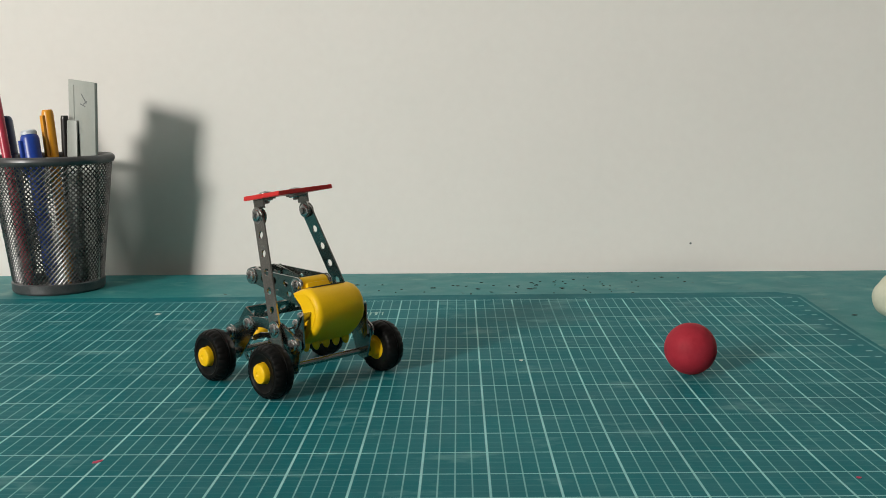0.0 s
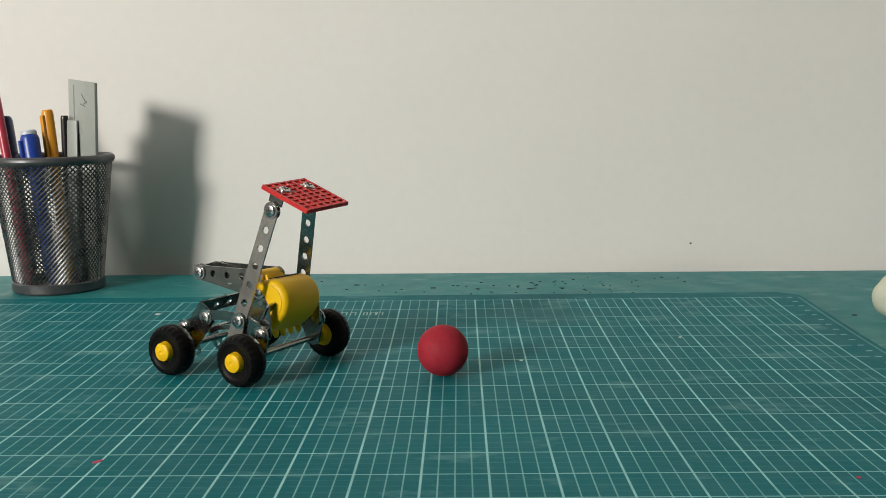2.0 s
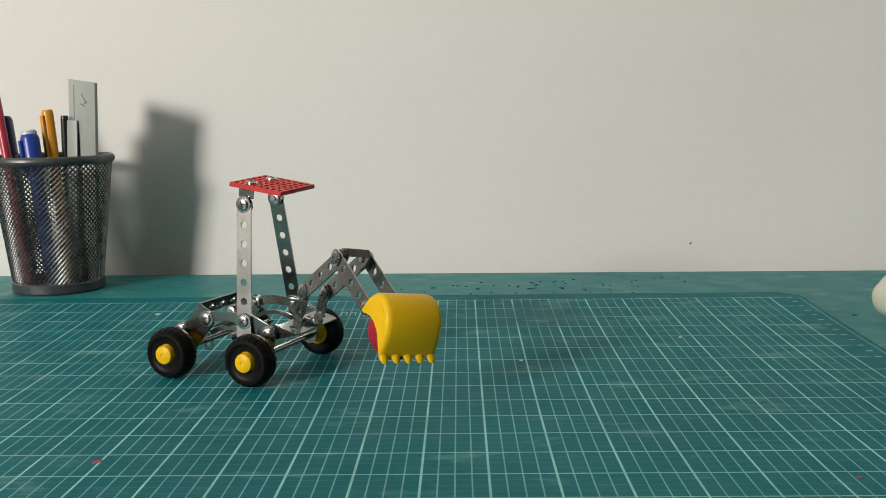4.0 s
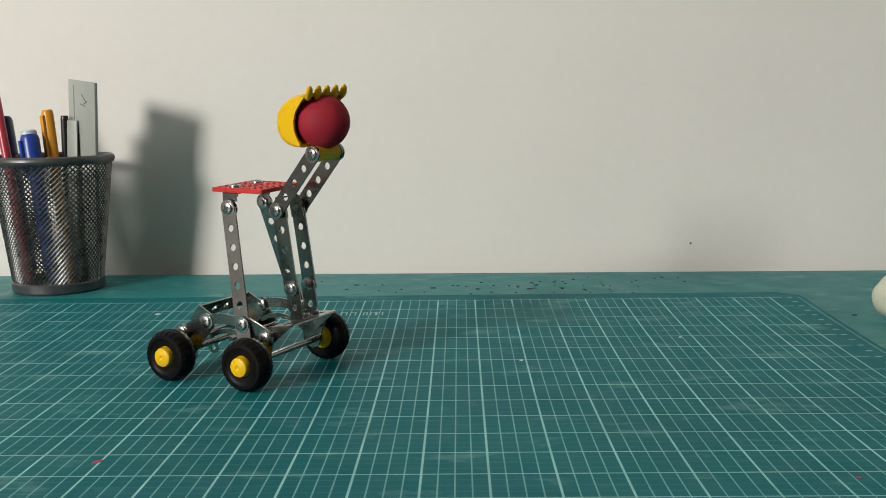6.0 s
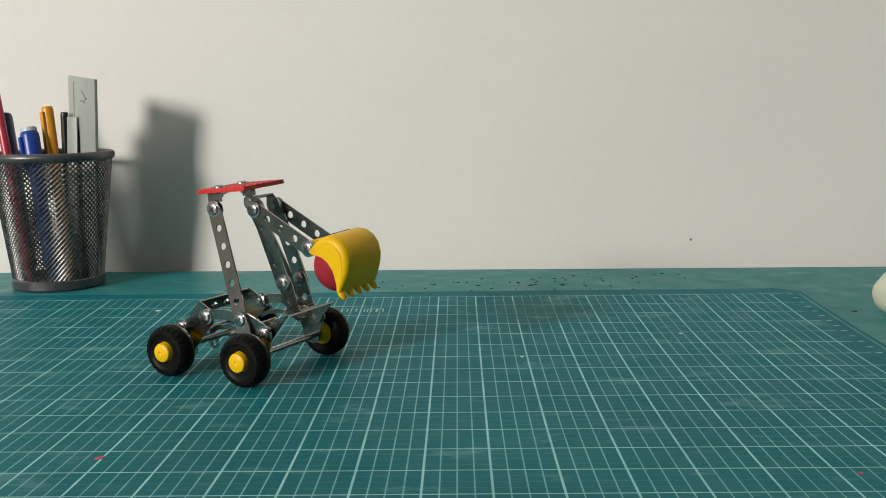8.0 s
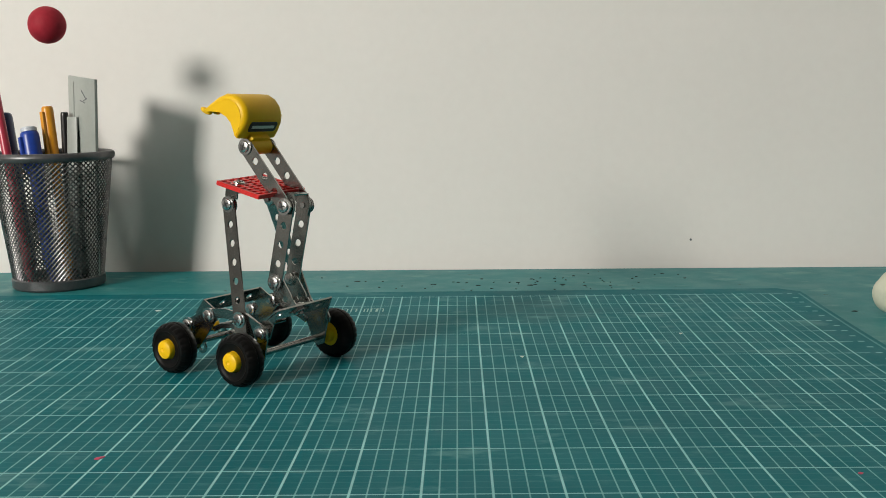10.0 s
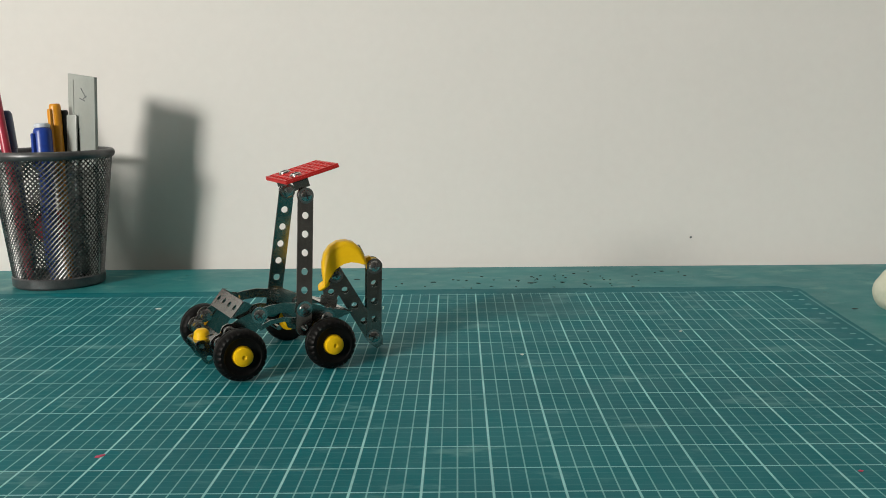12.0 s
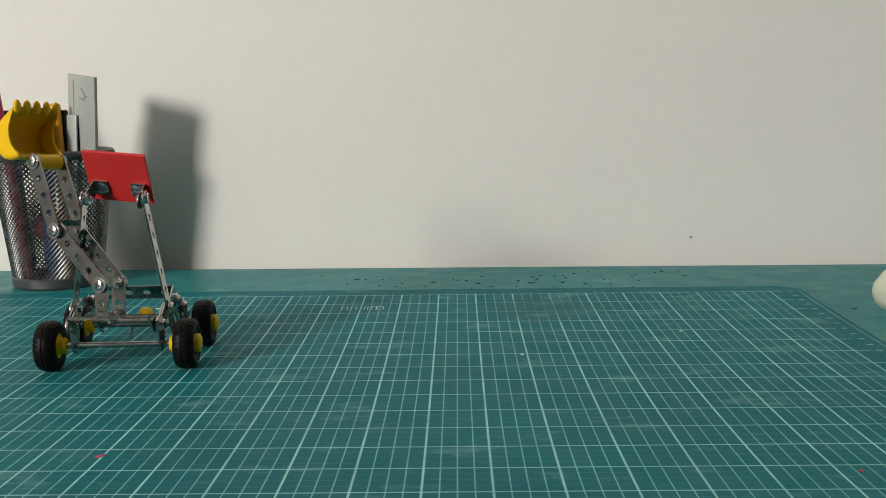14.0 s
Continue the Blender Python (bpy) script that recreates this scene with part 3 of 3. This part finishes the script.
# rear bridge between the arches, lower bar, tow bracket and yellow plug
bm = punched_plate(4, 0.98, 1.05, 0.08, 0.19)
bmesh.ops.translate(bm, vec=(-1.47, 0, 0), verts=bm.verts)
bmesh.ops.rotate(bm, cent=(0, 0, 0), matrix=Matrix.Rotation(radians(90), 3, "Z"), verts=bm.verts)
bmesh.ops.rotate(bm, cent=(0, 0, 0), matrix=Matrix.Rotation(radians(40), 3, "Y"), verts=bm.verts)
bmesh.ops.translate(bm, vec=(-4.35, 0, 3.22), verts=bm.verts)
bridge = part("rear_bridge", scaled(bm), STEEL, digger, "perforated steel cross plate")
for s in (-1, 1):
    part("lug", scaled(prism(bmesh.new(), [(-4.68, 2.85), (-4.0, 3.65), (-3.2, 3.2), (-3.1, 2.6), (-3.8, 2.6)], s * 2.02 - 0.04, s * 2.02 + 0.04)), STEEL, bridge)
bm = punched_plate(4, 0.98, 0.62, 0.08, 0.17)
bmesh.ops.translate(bm, vec=(-1.47, 0, 0), verts=bm.verts)
bmesh.ops.rotate(bm, cent=(0, 0, 0), matrix=Matrix.Rotation(radians(90), 3, "Z"), verts=bm.verts)
bmesh.ops.rotate(bm, cent=(0, 0, 0), matrix=Matrix.Rotation(radians(80), 3, "Y"), verts=bm.verts)
bmesh.ops.translate(bm, vec=(-5.35, 0, 1.72), verts=bm.verts)
part("rear_bar", scaled(bm), STEEL, digger, "perforated steel lower bar")
bm = box(bmesh.new(), -6.3, -5.5, -0.85, 0.85, 1.44, 1.52)
tow = part("tow_bracket", scaled(bm), STEEL, digger, "U-shaped steel bracket at the back")
for s in (-1, 1):
    bm = strip(bmesh.new(), 2, 0.75, 0.66, 0.08, 0.15, Matrix.Translation((-6.0, s * 0.86, 1.30)) @ Matrix.Rotation(radians(60), 4, "Y"))
    part("arm_plate", scaled(bm), STEEL, tow)
bm = bmesh.new()
lathe(bm, [(0, 0.52), (0.22, 0.50), (0.38, 0.36), (0.44, 0.0), (0, 0)], 20, Matrix.Translation((-5.75, 0, 1.53)))
part("plug", scaled(bm), YELLOW, digger, "small yellow plastic cone")
bm = bmesh.new()
lathe(bm, [(0, -1.95), (0.13, -1.95), (0.13, 1.95), (0, 1.95)], 14, Matrix.Translation((-2.2, 0, 2.05)) @ Matrix.Rotation(radians(90), 4, "X"))
part("cross_rod", scaled(bm), STEEL, digger)

# cab posts: origin at the pivot, along +z; they lean inwards towards the roof
cab_posts = []
for s in (-1, 1):
    lean_in = math.degrees(math.atan2(WC + 0.12 - WT, POST))
    m = pose(0, 0, 0, s * lean_in, 0, 0) @ Matrix.Rotation(radians(-90), 4, "Y") @ Matrix.Translation((-POST / 6, 0, 0))
    bm = strip(bmesh.new(), 8, POST / 6, 0.84, 0.085, 0.185, m)
    p = part("cab_post", scaled(bm), STEEL, digger, "perforated zinc-plated steel strip")
    cab_posts.append((p, s))
    bolt(p, 0, s * 0.08, 0, s, 15)
    bolt(p, 0, s * (WT - WC - 0.12) + s * 0.08, POST, s, 40)

# roof: origin on the axis of the top bolts
bm = box(bmesh.new(), RX0 - RHL, RX0 + RHL, -RHW, RHW, RZ - 0.22, RZ - 0.07)
bmesh.ops.bevel(bm, geom=bm.edges[:], offset=0.03, segments=2, affect="EDGES")
roof = part("roof", scaled(bm), RED, digger, "red ribbed plastic roof plate")
for k in range(9):
    x = RX0 - RHL + 0.02 + (2 * RHL - 0.16) * k / 8
    part("rib", scaled(box(bmesh.new(), x, x + 0.12, -RHW + 0.16, RHW - 0.16, RZ - 0.08, RZ - 0.005)), RED, roof)
for k in range(7):
    y = -RHW + 0.10 + (2 * RHW - 0.20) * k / 6
    part("rib", scaled(box(bmesh.new(), RX0 - RHL + 0.01, RX0 + RHL - 0.01, y - 0.06, y + 0.06, RZ - 0.08, RZ)), RED, roof)
for s in (-1, 1):
    bm = strip(bmesh.new(), 1, 0.9, 0.84, 0.08, 0.15, Matrix.Translation((0, s * (WT - 0.14), 0)) @ Matrix.Rotation(radians(-90), 4, "Y"))
    box(bm, -0.42, 0.42, s * (WT - 0.14) - 0.04, s * (WT - 0.14) + 0.04, 0.38, RZ - 0.24)
    box(bm, -0.42, 0.42, min(s * 0.62, s * (WT - 0.1)), max(s * 0.62, s * (WT - 0.1)), RZ - 0.31, RZ - 0.23)
    br = part("angle_bracket", scaled(bm), STEEL, roof, "bent steel angle bracket")
    ob = part("roof_screw", BOLT, None, roof)
    ob.matrix_basis = pose(0, s * 0.92 * C, (RZ - 0.05) * C, -90, 0, 0)

# boom base: origin on the axis of the front side bolts
bm = bmesh.new()
bmesh.ops.translate(strip(bm, 4, 0.98, 1.25, 0.08, 0.2, Matrix(), False), vec=(-1.47, 0, 0), verts=bm.verts)
bmesh.ops.rotate(bm, cent=(0, 0, 0), matrix=Matrix.Rotation(radians(90), 3, "Z"), verts=bm.verts)
bmesh.ops.rotate(bm, cent=(0, 0, 0), matrix=Matrix.Rotation(radians(90), 3, "Y"), verts=bm.verts)
bmesh.ops.translate(bm, vec=(XV, 0, 0.46), verts=bm.verts)
boom_base = part("boom_base", scaled(bm), STEEL, digger, "bent steel plate that carries the boom")
for s in (-1, 1):
    part("flange", scaled(prism(bmesh.new(), [(-0.32, -0.3), (0.1, -0.42), (0.42, -0.2), (XV + 0.55, 0.42), (XV + 0.55, 0.50), (0.1, 0.50), (-0.3, 0.15)], s * 1.98 - 0.04, s * 1.98 + 0.04)), STEEL, boom_base)
    bolt(boom_base, 0, s * (WC + 0.06), 0, s, 25)
# turning bracket: origin on the axis of the boom, z along the plate's normal
bm = box(bmesh.new(), -0.44, 0.44, -VB + 0.05, VB - 0.05, -HB + 0.51, -HB + 0.59)
bracket = part("boom_bracket", scaled(bm), STEEL, digger, "U-shaped steel pivot bracket")
for s in (-1, 1):
    part("cheek", scaled(strip(bmesh.new(), 2, 0.98, 0.88, 0.08, 0.18, Matrix.Translation((0, s * (VB - 0.06), -0.98)) @ Matrix.Rotation(radians(-90), 4, "Y"))), STEEL, bracket)
    part("cheek_foot", scaled(box(bmesh.new(), -0.44, 0.44, s * (VB - 0.06) - 0.04, s * (VB - 0.06) + 0.04, -HB + 0.55, -1.3)), STEEL, bracket)
bolt(bracket, 0.75 - 0.75, -0.05, -HB + 0.62, -1).matrix_basis = pose(0, 0, (-HB + 0.62) * C, -90, 0, 0)

arm_booms, arm_sticks = [], []
for s in (-1, 1):
    p = part("boom_strip", scaled(strip(bmesh.new(), 5, LB / 4, 0.86, 0.085, 0.185, Matrix.Rotation(radians(-90), 4, "Y"))), STEEL, digger, "perforated steel boom strip")
    bolt(p, 0, s * 0.07, 0, s, 30)
    arm_booms.append((p, s * (VB + 0.05)))
    p = part("stick_strip", scaled(strip(bmesh.new(), 5, LS / 4, 0.80, 0.085, 0.185, Matrix.Rotation(radians(-90), 4, "Y"))), STEEL, digger, "perforated steel stick strip")
    bolt(p, 0, s * 0.08, 0, s, 10)
    bolt(p, 0, s * 0.08, LS, s, 60)
    arm_sticks.append((p, s * (VE + 0.13)))
# elbow bracket, wrapped round the end of the boom; origin on the elbow axis
bm = box(bmesh.new(), -0.20, 0.20, -0.60, 0.60, 0.58, 0.66)
elbow = part("elbow_bracket", scaled(bm), STEEL, digger, "bent steel bracket at the elbow")
for s in (-1, 1):
    part("elbow_side", scaled(prism(bmesh.new(), [(-0.40, -0.45), (0.40, -0.45), (0.42, 0.20), (0.20, 0.66), (-0.20, 0.66), (-0.42, 0.20)], s * 0.58 - 0.04, s * 0.58 + 0.04)), STEEL, elbow)


# bucket: origin on its pivot axis, chord to the teeth along +z, back of the shell towards -x
def bucket_part():
    W2, TH = 1.48, 0.16
    outer = [(-0.28, 0.34), (-0.75, 0.33), (-1.20, 0.40), (-1.58, 0.62), (-1.84, 1.00), (-1.93, 1.46), (-1.82, 1.95), (-1.50, 2.36), (-1.02, 2.65), (-0.44, 2.83), (0.10, 2.92)]
    inner = [(-0.28, 0.50), (-0.73, 0.49), (-1.12, 0.55), (-1.46, 0.74), (-1.68, 1.07), (-1.76, 1.46), (-1.66, 1.88), (-1.38, 2.23), (-0.95, 2.50), (-0.41, 2.67), (0.12, 2.78)]
    n, RR = len(outer), 0.30
    hub = Vector((-0.62, 1.55))

    def drawn_in(k, d):
        p = Vector(outer[k])
        fade = min(1.0, 0.25 + 0.35 * min(k, n - 1 - k))
        return p + (hub - p).normalized() * d * fade
    turns = [radians(a) for a in (90, 68, 45, 22, 0)]
    stations = [(-W2 + RR * (1 - math.sin(a)), RR * (1 - math.cos(a))) for a in turns]
    stations += [(-y, d) for y, d in stations[::-1]]
    bm = bmesh.new()
    skin = [[bm.verts.new((p.x, y, p.y)) for p in (drawn_in(k, d) for k in range(n))] for y, d in stations]
    core = [[bm.verts.new((x, y, z)) for x, z in inner] for y in (-W2 + 0.06, W2 - 0.06)]
    for a, b in zip(skin, skin[1:]):
        for k in range(n - 1):
            bm.faces.new((a[k], a[k + 1], b[k + 1], b[k]))
    for k in range(n - 1):
        bm.faces.new((core[0][k], core[1][k], core[1][k + 1], core[0][k + 1]))
        bm.faces.new((skin[0][k], core[0][k], core[0][k + 1], skin[0][k + 1]))
        bm.faces.new((skin[-1][k], skin[-1][k + 1], core[1][k + 1], core[1][k]))
    for k in (0, n - 1):
        bm.faces.new([r[k] for r in skin] + [core[1][k], core[0][k]])
    ob = part("bucket", scaled(bm), YELLOW, digger, "yellow plastic toothed bucket", smooth=60)
    lip = [(-0.30, 0.56), (-0.52, 0.78), (-0.68, 1.12), (-0.72, 1.54), (-0.60, 2.02), (-0.28, 2.46), (0.04, 2.72)]
    rim = [tuple(drawn_in(k, RR - 0.015)) for k in range(n)]
    for s in (-1, 1):
        bm = prism(bmesh.new(), rim + lip[::-1], s * (W2 + 0.004), s * (W2 - 0.15))
        bmesh.ops.bevel(bm, geom=[e for e in bm.edges if abs(e.verts[0].co.y - e.verts[1].co.y) < 1e-4 and abs(e.verts[0].co.y) > W2], offset=0.035, segments=2, affect="EDGES")
        part("cheek", scaled(bm), YELLOW, ob, smooth=50)
    for k in range(5):
        y = -W2 + 0.24 + (2 * W2 - 0.48) * k / 4
        bm = bmesh.new()
        bmesh.ops.create_uvsphere(bm, u_segments=16, v_segments=12, radius=1, matrix=Matrix.Translation((0.11, y, 2.91)) @ Matrix.Rotation(radians(14), 4, "Y") @ Matrix.Diagonal((0.14, 0.225, 0.36, 1)))
        part("tooth", scaled(bm), YELLOW, ob, smooth=80)
    bm = bmesh.new()
    lathe(bm, [(0, -0.80), (0.30, -0.80), (0.38, -0.74), (0.38, 0.74), (0.30, 0.80), (0, 0.80)], 24, Matrix.Rotation(radians(90), 4, "X"))
    box(bm, -0.56, 0.10, -0.68, 0.68, 0.02, 0.44, 0.09)
    part("knuckle", scaled(bm), YELLOW, ob)
    bm = box(bmesh.new(), -1.02, 1.02, -0.03, 0.035, -0.27, 0.27)
    bmesh.ops.bevel(bm, geom=[e for e in bm.edges if abs(e.verts[0].co.y - e.verts[1].co.y) > 0.03], offset=0.07, segments=3, affect="EDGES")
    pl = part("badge", scaled(bm), DARK, ob, "black badge with a plain pale bar")
    n_out = Vector((-0.14, 0, -0.99)).normalized()
    axes = Matrix((Vector((0, 1, 0)), n_out, Vector((0, 1, 0)).cross(n_out))).transposed()
    pl.matrix_basis = Matrix.LocRotScale(Vector((-1.02, 0, 0.372)) * C, axes.to_quaternion(), None)
    part("badge_bar", scaled(box(bmesh.new(), -0.84, 0.84, 0.030, 0.040, -0.085, 0.085)), PALEFLECK, pl)
    return ob


bucket = bucket_part()


# ---- movement ----
# seconds, x, y, heading, cab tilt, roof tilt, arm turn, base tilt, boom, stick, bucket, roof roll (degrees)
POSES = [
    (0, -0.0503, -0.1938, -44, -24, -9, 0, -60, -19, 151, 218, 2),
    (1.2, -0.0503, -0.1938, -44, -24, -9, 0, -60, -19, 151, 218, 2),
    (1.5, -0.0698, -0.1714, -31.5, -24, -12, 3, -60, -18, 151, 218, 2),
    (2, -0.0754, -0.1679, -30, 16, 22, 3, -60, -20, 150, 218, 2),
    (2.1, -0.0756, -0.1679, -30, 16, 22, 3, -60, -20, 150, 218, 2),
    (2.5, -0.0782, -0.166, -27, 10, 18, 25, -36, -11, 133, 208, 2),
    (2.7, -0.0783, -0.1632, -24, 4, 13, 28, -18, 4, 128, 180, 2),
    (3, -0.078, -0.1621, -23, 4, 12, 25, 4, 35, 98, 96, 2),
    (3.2, -0.077, -0.1611, -21, 3, 13, 14, 4, 72, 129, 141, 2),
    (3.6, -0.0765, -0.163, -21, 0, 11, 8, 6, 66, 112, 122, 2),
    (4.4, -0.074, -0.168, -23, -7, 6, -75, 28, 20, 100, 100, 2),
    (5.3, -0.0712, -0.1721, -24, -14, 1, -175, 57, -30, 105, 81, 2),
    (5.5, -0.0724, -0.1712, -22, -13, 1, -176, 30, -31, 80, 55, 2),
    (5.7, -0.0728, -0.173, -24, -13, 1, -140, 8, -20, 40, 25, 2),
    (5.8, -0.073, -0.174, -25, -13, 1, -65, -4, -8, 25, 15, 2),
    (6, -0.0732, -0.1746, -26, -13, 1, -8, -8, 0, 50, 13, 2),
    (6.1, -0.0732, -0.1746, -26, -13, 1, -8, -8, 0, 50, 13, 2),
    (6.3, -0.0713, -0.1789, -29, -13, -1, -5, -27, -8, 92, 100, 2),
    (7.1, -0.0713, -0.1789, -29, -13, -1, -5, -27, -8, 92, 100, 2),
    (7.5, -0.0754, -0.1728, -26, -22, -5, -13, -37, 5, 125, 122, 2),
    (7.7, -0.075, -0.173, -26.5, -22, -5, -12, -40, 0, 140, 140, 2),
    (8, -0.0745, -0.1732, -27, -22, -5, -5, -19, -3, 136, 151, 2),
    (8.2, -0.075, -0.1724, -28, -22, -6, -40, 15, -6, 122, 150, 2),
    (9, -0.0742, -0.1735, -31, -19, 2, -110, 0, -4, 110, 120, 2),
    (9.5, -0.0738, -0.1742, -33, -16, 8, -170, -30, -30, 40, 60, 2),
    (10.3, -0.0732, -0.175, -35, -13, 14, -178, -38, -56, -15, -18, 2),
    (10.5, -0.0726, -0.1763, -36, -13, 13, -178, -40, -58, -17, -18, 2),
    (11, -0.0719, -0.1765, -38, -12, 13, -178, 9, -52, 35, 91, 2),
    (11.5, -0.0717, -0.1738, -37, -13, 12, -178, -1, -155, -8, 91, 2),
    (12, -0.0688, -0.1443, 28, 6, -15, -200, 16, -135, 13, 119, 0),
    (12.2, -0.0435, -0.0952, 87, 18, -18, -205, 10, -140, 5, 120, -6),
    (12.5, -0.0694, -0.0546, 132, 10, -9, -218, 10, -140, 5, 128, -9),
    (13, -0.0791, -0.048, 142, 38, 30, -218, 10, -140, 5, 128, -8),
    (13.2, -0.085, -0.049, 148, 12, -30, -210, 8, -142, 0, 90, -8),
    (13.5, -0.1067, -0.0518, 169, 11, -34, -200, 1, -149, -63, -48, -5),
    (13.7, -0.1595, -0.0857, 215, 12, -36, -195, 55, -42, -36, -40, -4),
    (14, -0.1620, -0.1740, 273, 1, -58, -299, -8, -46, -21, -7, -9),
]
# sideways tilt of the loose bucket: seconds, degrees
WOBBLE = [(0, 0), (12.0, -4), (12.5, -11), (13.0, -13), (13.2, -12), (13.5, -16), (13.7, 0), (14.0, -6)]
# the ball while nothing holds it: seconds, x, y, z, half stretch
FREE_BALL = [
    (0.0, 0.1306, -0.1823, 0.0134, 0), (0.1, 0.0973, -0.1811, 0.0134, 0), (0.2, 0.0414, -0.1719, 0.0137, 0), (0.3, 0.0212, -0.1784, 0.0134, 0),
    (0.4, 0.0077, -0.178, 0.0134, 0), (0.5, -0.0012, -0.176, 0.0140, 0.0004), (0.6, -0.0035, -0.1776, 0.0152, 0.0018), (0.7, 0.006, -0.1815, 0.0134, 0),
    (3.2, 0.006, -0.1815, 0.0134, 0), (6.2, -0.0443, -0.2081, 0.0966, 0), (6.3, -0.0451, -0.2081, 0.0768, 0.0012), (6.5, -0.0461, -0.2081, 0.0398, 0.0033),
    (6.6, -0.0446, -0.2081, 0.0152, 0.0014), (6.7, -0.0453, -0.2081, 0.0134, 0), (6.8, -0.0455, -0.2081, 0.0155, 0.001), (6.9, -0.0461, -0.2081, 0.0407, 0.0033),
    (7.0, -0.0451, -0.2081, 0.0652, 0.0033), (7.1, -0.0450, -0.2081, 0.0776, 0.0015), (7.2, -0.0450, -0.2081, 0.0966, 0),
    (9.4, -0.15, -0.10, 0.15, 0), (9.9, -0.26, 0.03, 0.20, 0), (10.2, -0.305, 0.085, 0.175, 0), (10.3, -0.3117, 0.09, 0.1447, 0), (10.4, -0.3174, 0.09, 0.1143, 0),
    (10.5, -0.2963, 0.09, 0.0711, 0), (10.6, -0.2984, 0.09, 0.0411, 0), (14.0, -0.2984, 0.09, 0.0411, 0),
]
HELD = ((3.35, 6.2), (7.2, 9.5))
POCKET = Vector((-0.10, 0, 1.50)) * C


def between(rows, t):
    for a, b in zip(rows, rows[1:]):
        if t <= b[0]:
            k = min(max((t - a[0]) / (b[0] - a[0]), 0), 1)
            return [p + (q_ - p) * k for p, q_ in zip(a, b)][1:]
    return list(rows[-1][1:])


def turn_y(a):
    return Matrix.Rotation(radians(a), 4, "Y")


def shift(x, y, z):
    return Matrix.Translation((x * C, y * C, z * C))


def joints(t):
    """The poses of the excavator and of its moving parts, in its own space."""
    x, y, h, cab, tilt, slew, lean, boom, stick, buck, roll = between(POSES, t)
    root = pose(x, y, mat_z(y), 0, 0, h)
    base = shift(XSF, 0, ZSF) @ turn_y(lean)
    brk = base @ shift(XV, 0, HB) @ Matrix.Rotation(radians(slew), 4, "Z")
    el = brk @ turn_y(boom) @ shift(0, 0, LB)
    arm = el @ turn_y(stick - boom)
    scoop = arm @ shift(0, 0, LS) @ turn_y(buck - stick)
    tilt_axis = root.to_3x3().inverted() @ Vector((0, 1, 0))
    scoop = Matrix.Translation(scoop.translation) @ Matrix.Rotation(radians(between(WOBBLE, t)[0]), 4, tilt_axis) @ Matrix.Translation(-scoop.translation) @ scoop
    top = shift(XC, 0, ZC) @ turn_y(cab) @ shift(0, 0, POST) @ turn_y(tilt - cab) @ Matrix.Rotation(radians(roll), 4, "X")
    return dict(root=root, base=base, bracket=brk, elbow=el, arm=arm, scoop=scoop, roof=top, cab=cab, boom=boom)


def motions():
    times = [k / 10 for k in range(141)]
    js = [joints(t) for t in times]
    walk(digger, [(t, j["root"]) for t, j in zip(times, js)])
    walk(boom_base, [(t, j["base"]) for t, j in zip(times, js)])
    walk(bracket, [(t, j["bracket"]) for t, j in zip(times, js)])
    walk(elbow, [(t, j["elbow"]) for t, j in zip(times, js)])
    walk(bucket, [(t, j["scoop"]) for t, j in zip(times, js)])
    walk(roof, [(t, j["roof"]) for t, j in zip(times, js)])
    for p, s in cab_posts:
        walk(p, [(t, shift(XC, s * (WC + 0.12), ZC) @ turn_y(j["cab"])) for t, j in zip(times, js)])
    for p, y in arm_booms:
        walk(p, [(t, j["bracket"] @ shift(0, y, 0) @ turn_y(j["boom"])) for t, j in zip(times, js)])
    for p, y in arm_sticks:
        walk(p, [(t, j["arm"] @ shift(0, y, 0)) for t, j in zip(times, js)])
    # wheels roll by the way travelled along the heading
    rolled = [0.0]
    for a, b in zip(js, js[1:]):
        d = b["root"].translation - a["root"].translation
        rolled.append(rolled[-1] + math.degrees(d.dot(a["root"].to_3x3() @ Vector((1, 0, 0))) / (RW * C)))
    for wh in wheels:
        home = wh.matrix_basis.copy()
        walk(wh, [(t, home @ pose(0, 0, 0, 0, 0, r * wh["side"])) for t, r in zip(times, rolled)])
    # the pens give way when the ball drops among them
    for p, a in ((marker, 5.0), (biro, 2.6)):
        home = p.matrix_world.copy()
        away = pose(home.translation.x, home.translation.y, home.translation.z, 0, a, 0) @ Matrix.Translation(-home.translation) @ home
        walk(p, [(0.0, home), (10.4, home), (10.6, away), (14.0, away)])
    # the clay ball
    rows, gap = [], []
    for t, j in zip(times, js):
        x, y, z, half = between(FREE_BALL, t)
        p = Vector((x, y, z))
        for a, b in HELD:
            k = min(max((t - a) / 0.15 + 1, 0), 1) * min(max((b - t) / 0.1 + 1, 0), 1)
            p = p.lerp(j["root"] @ j["scoop"] @ POCKET, k)
        rows.append((t, Matrix.Translation(p) @ pose(0, 0, 0, 0, math.degrees((x - 0.132) / BALL_R) % 60, 0)))
        gap.append((t, half))
    walk(ball, [(t, Matrix.Translation(m.translation)) for t, m in rows])
    walk(ball_top, [(t, Matrix.Translation((0, 0, h))) for t, h in gap])
    walk(ball_low, [(t, Matrix.Translation((0, 0, -h))) for t, h in gap])


motions()
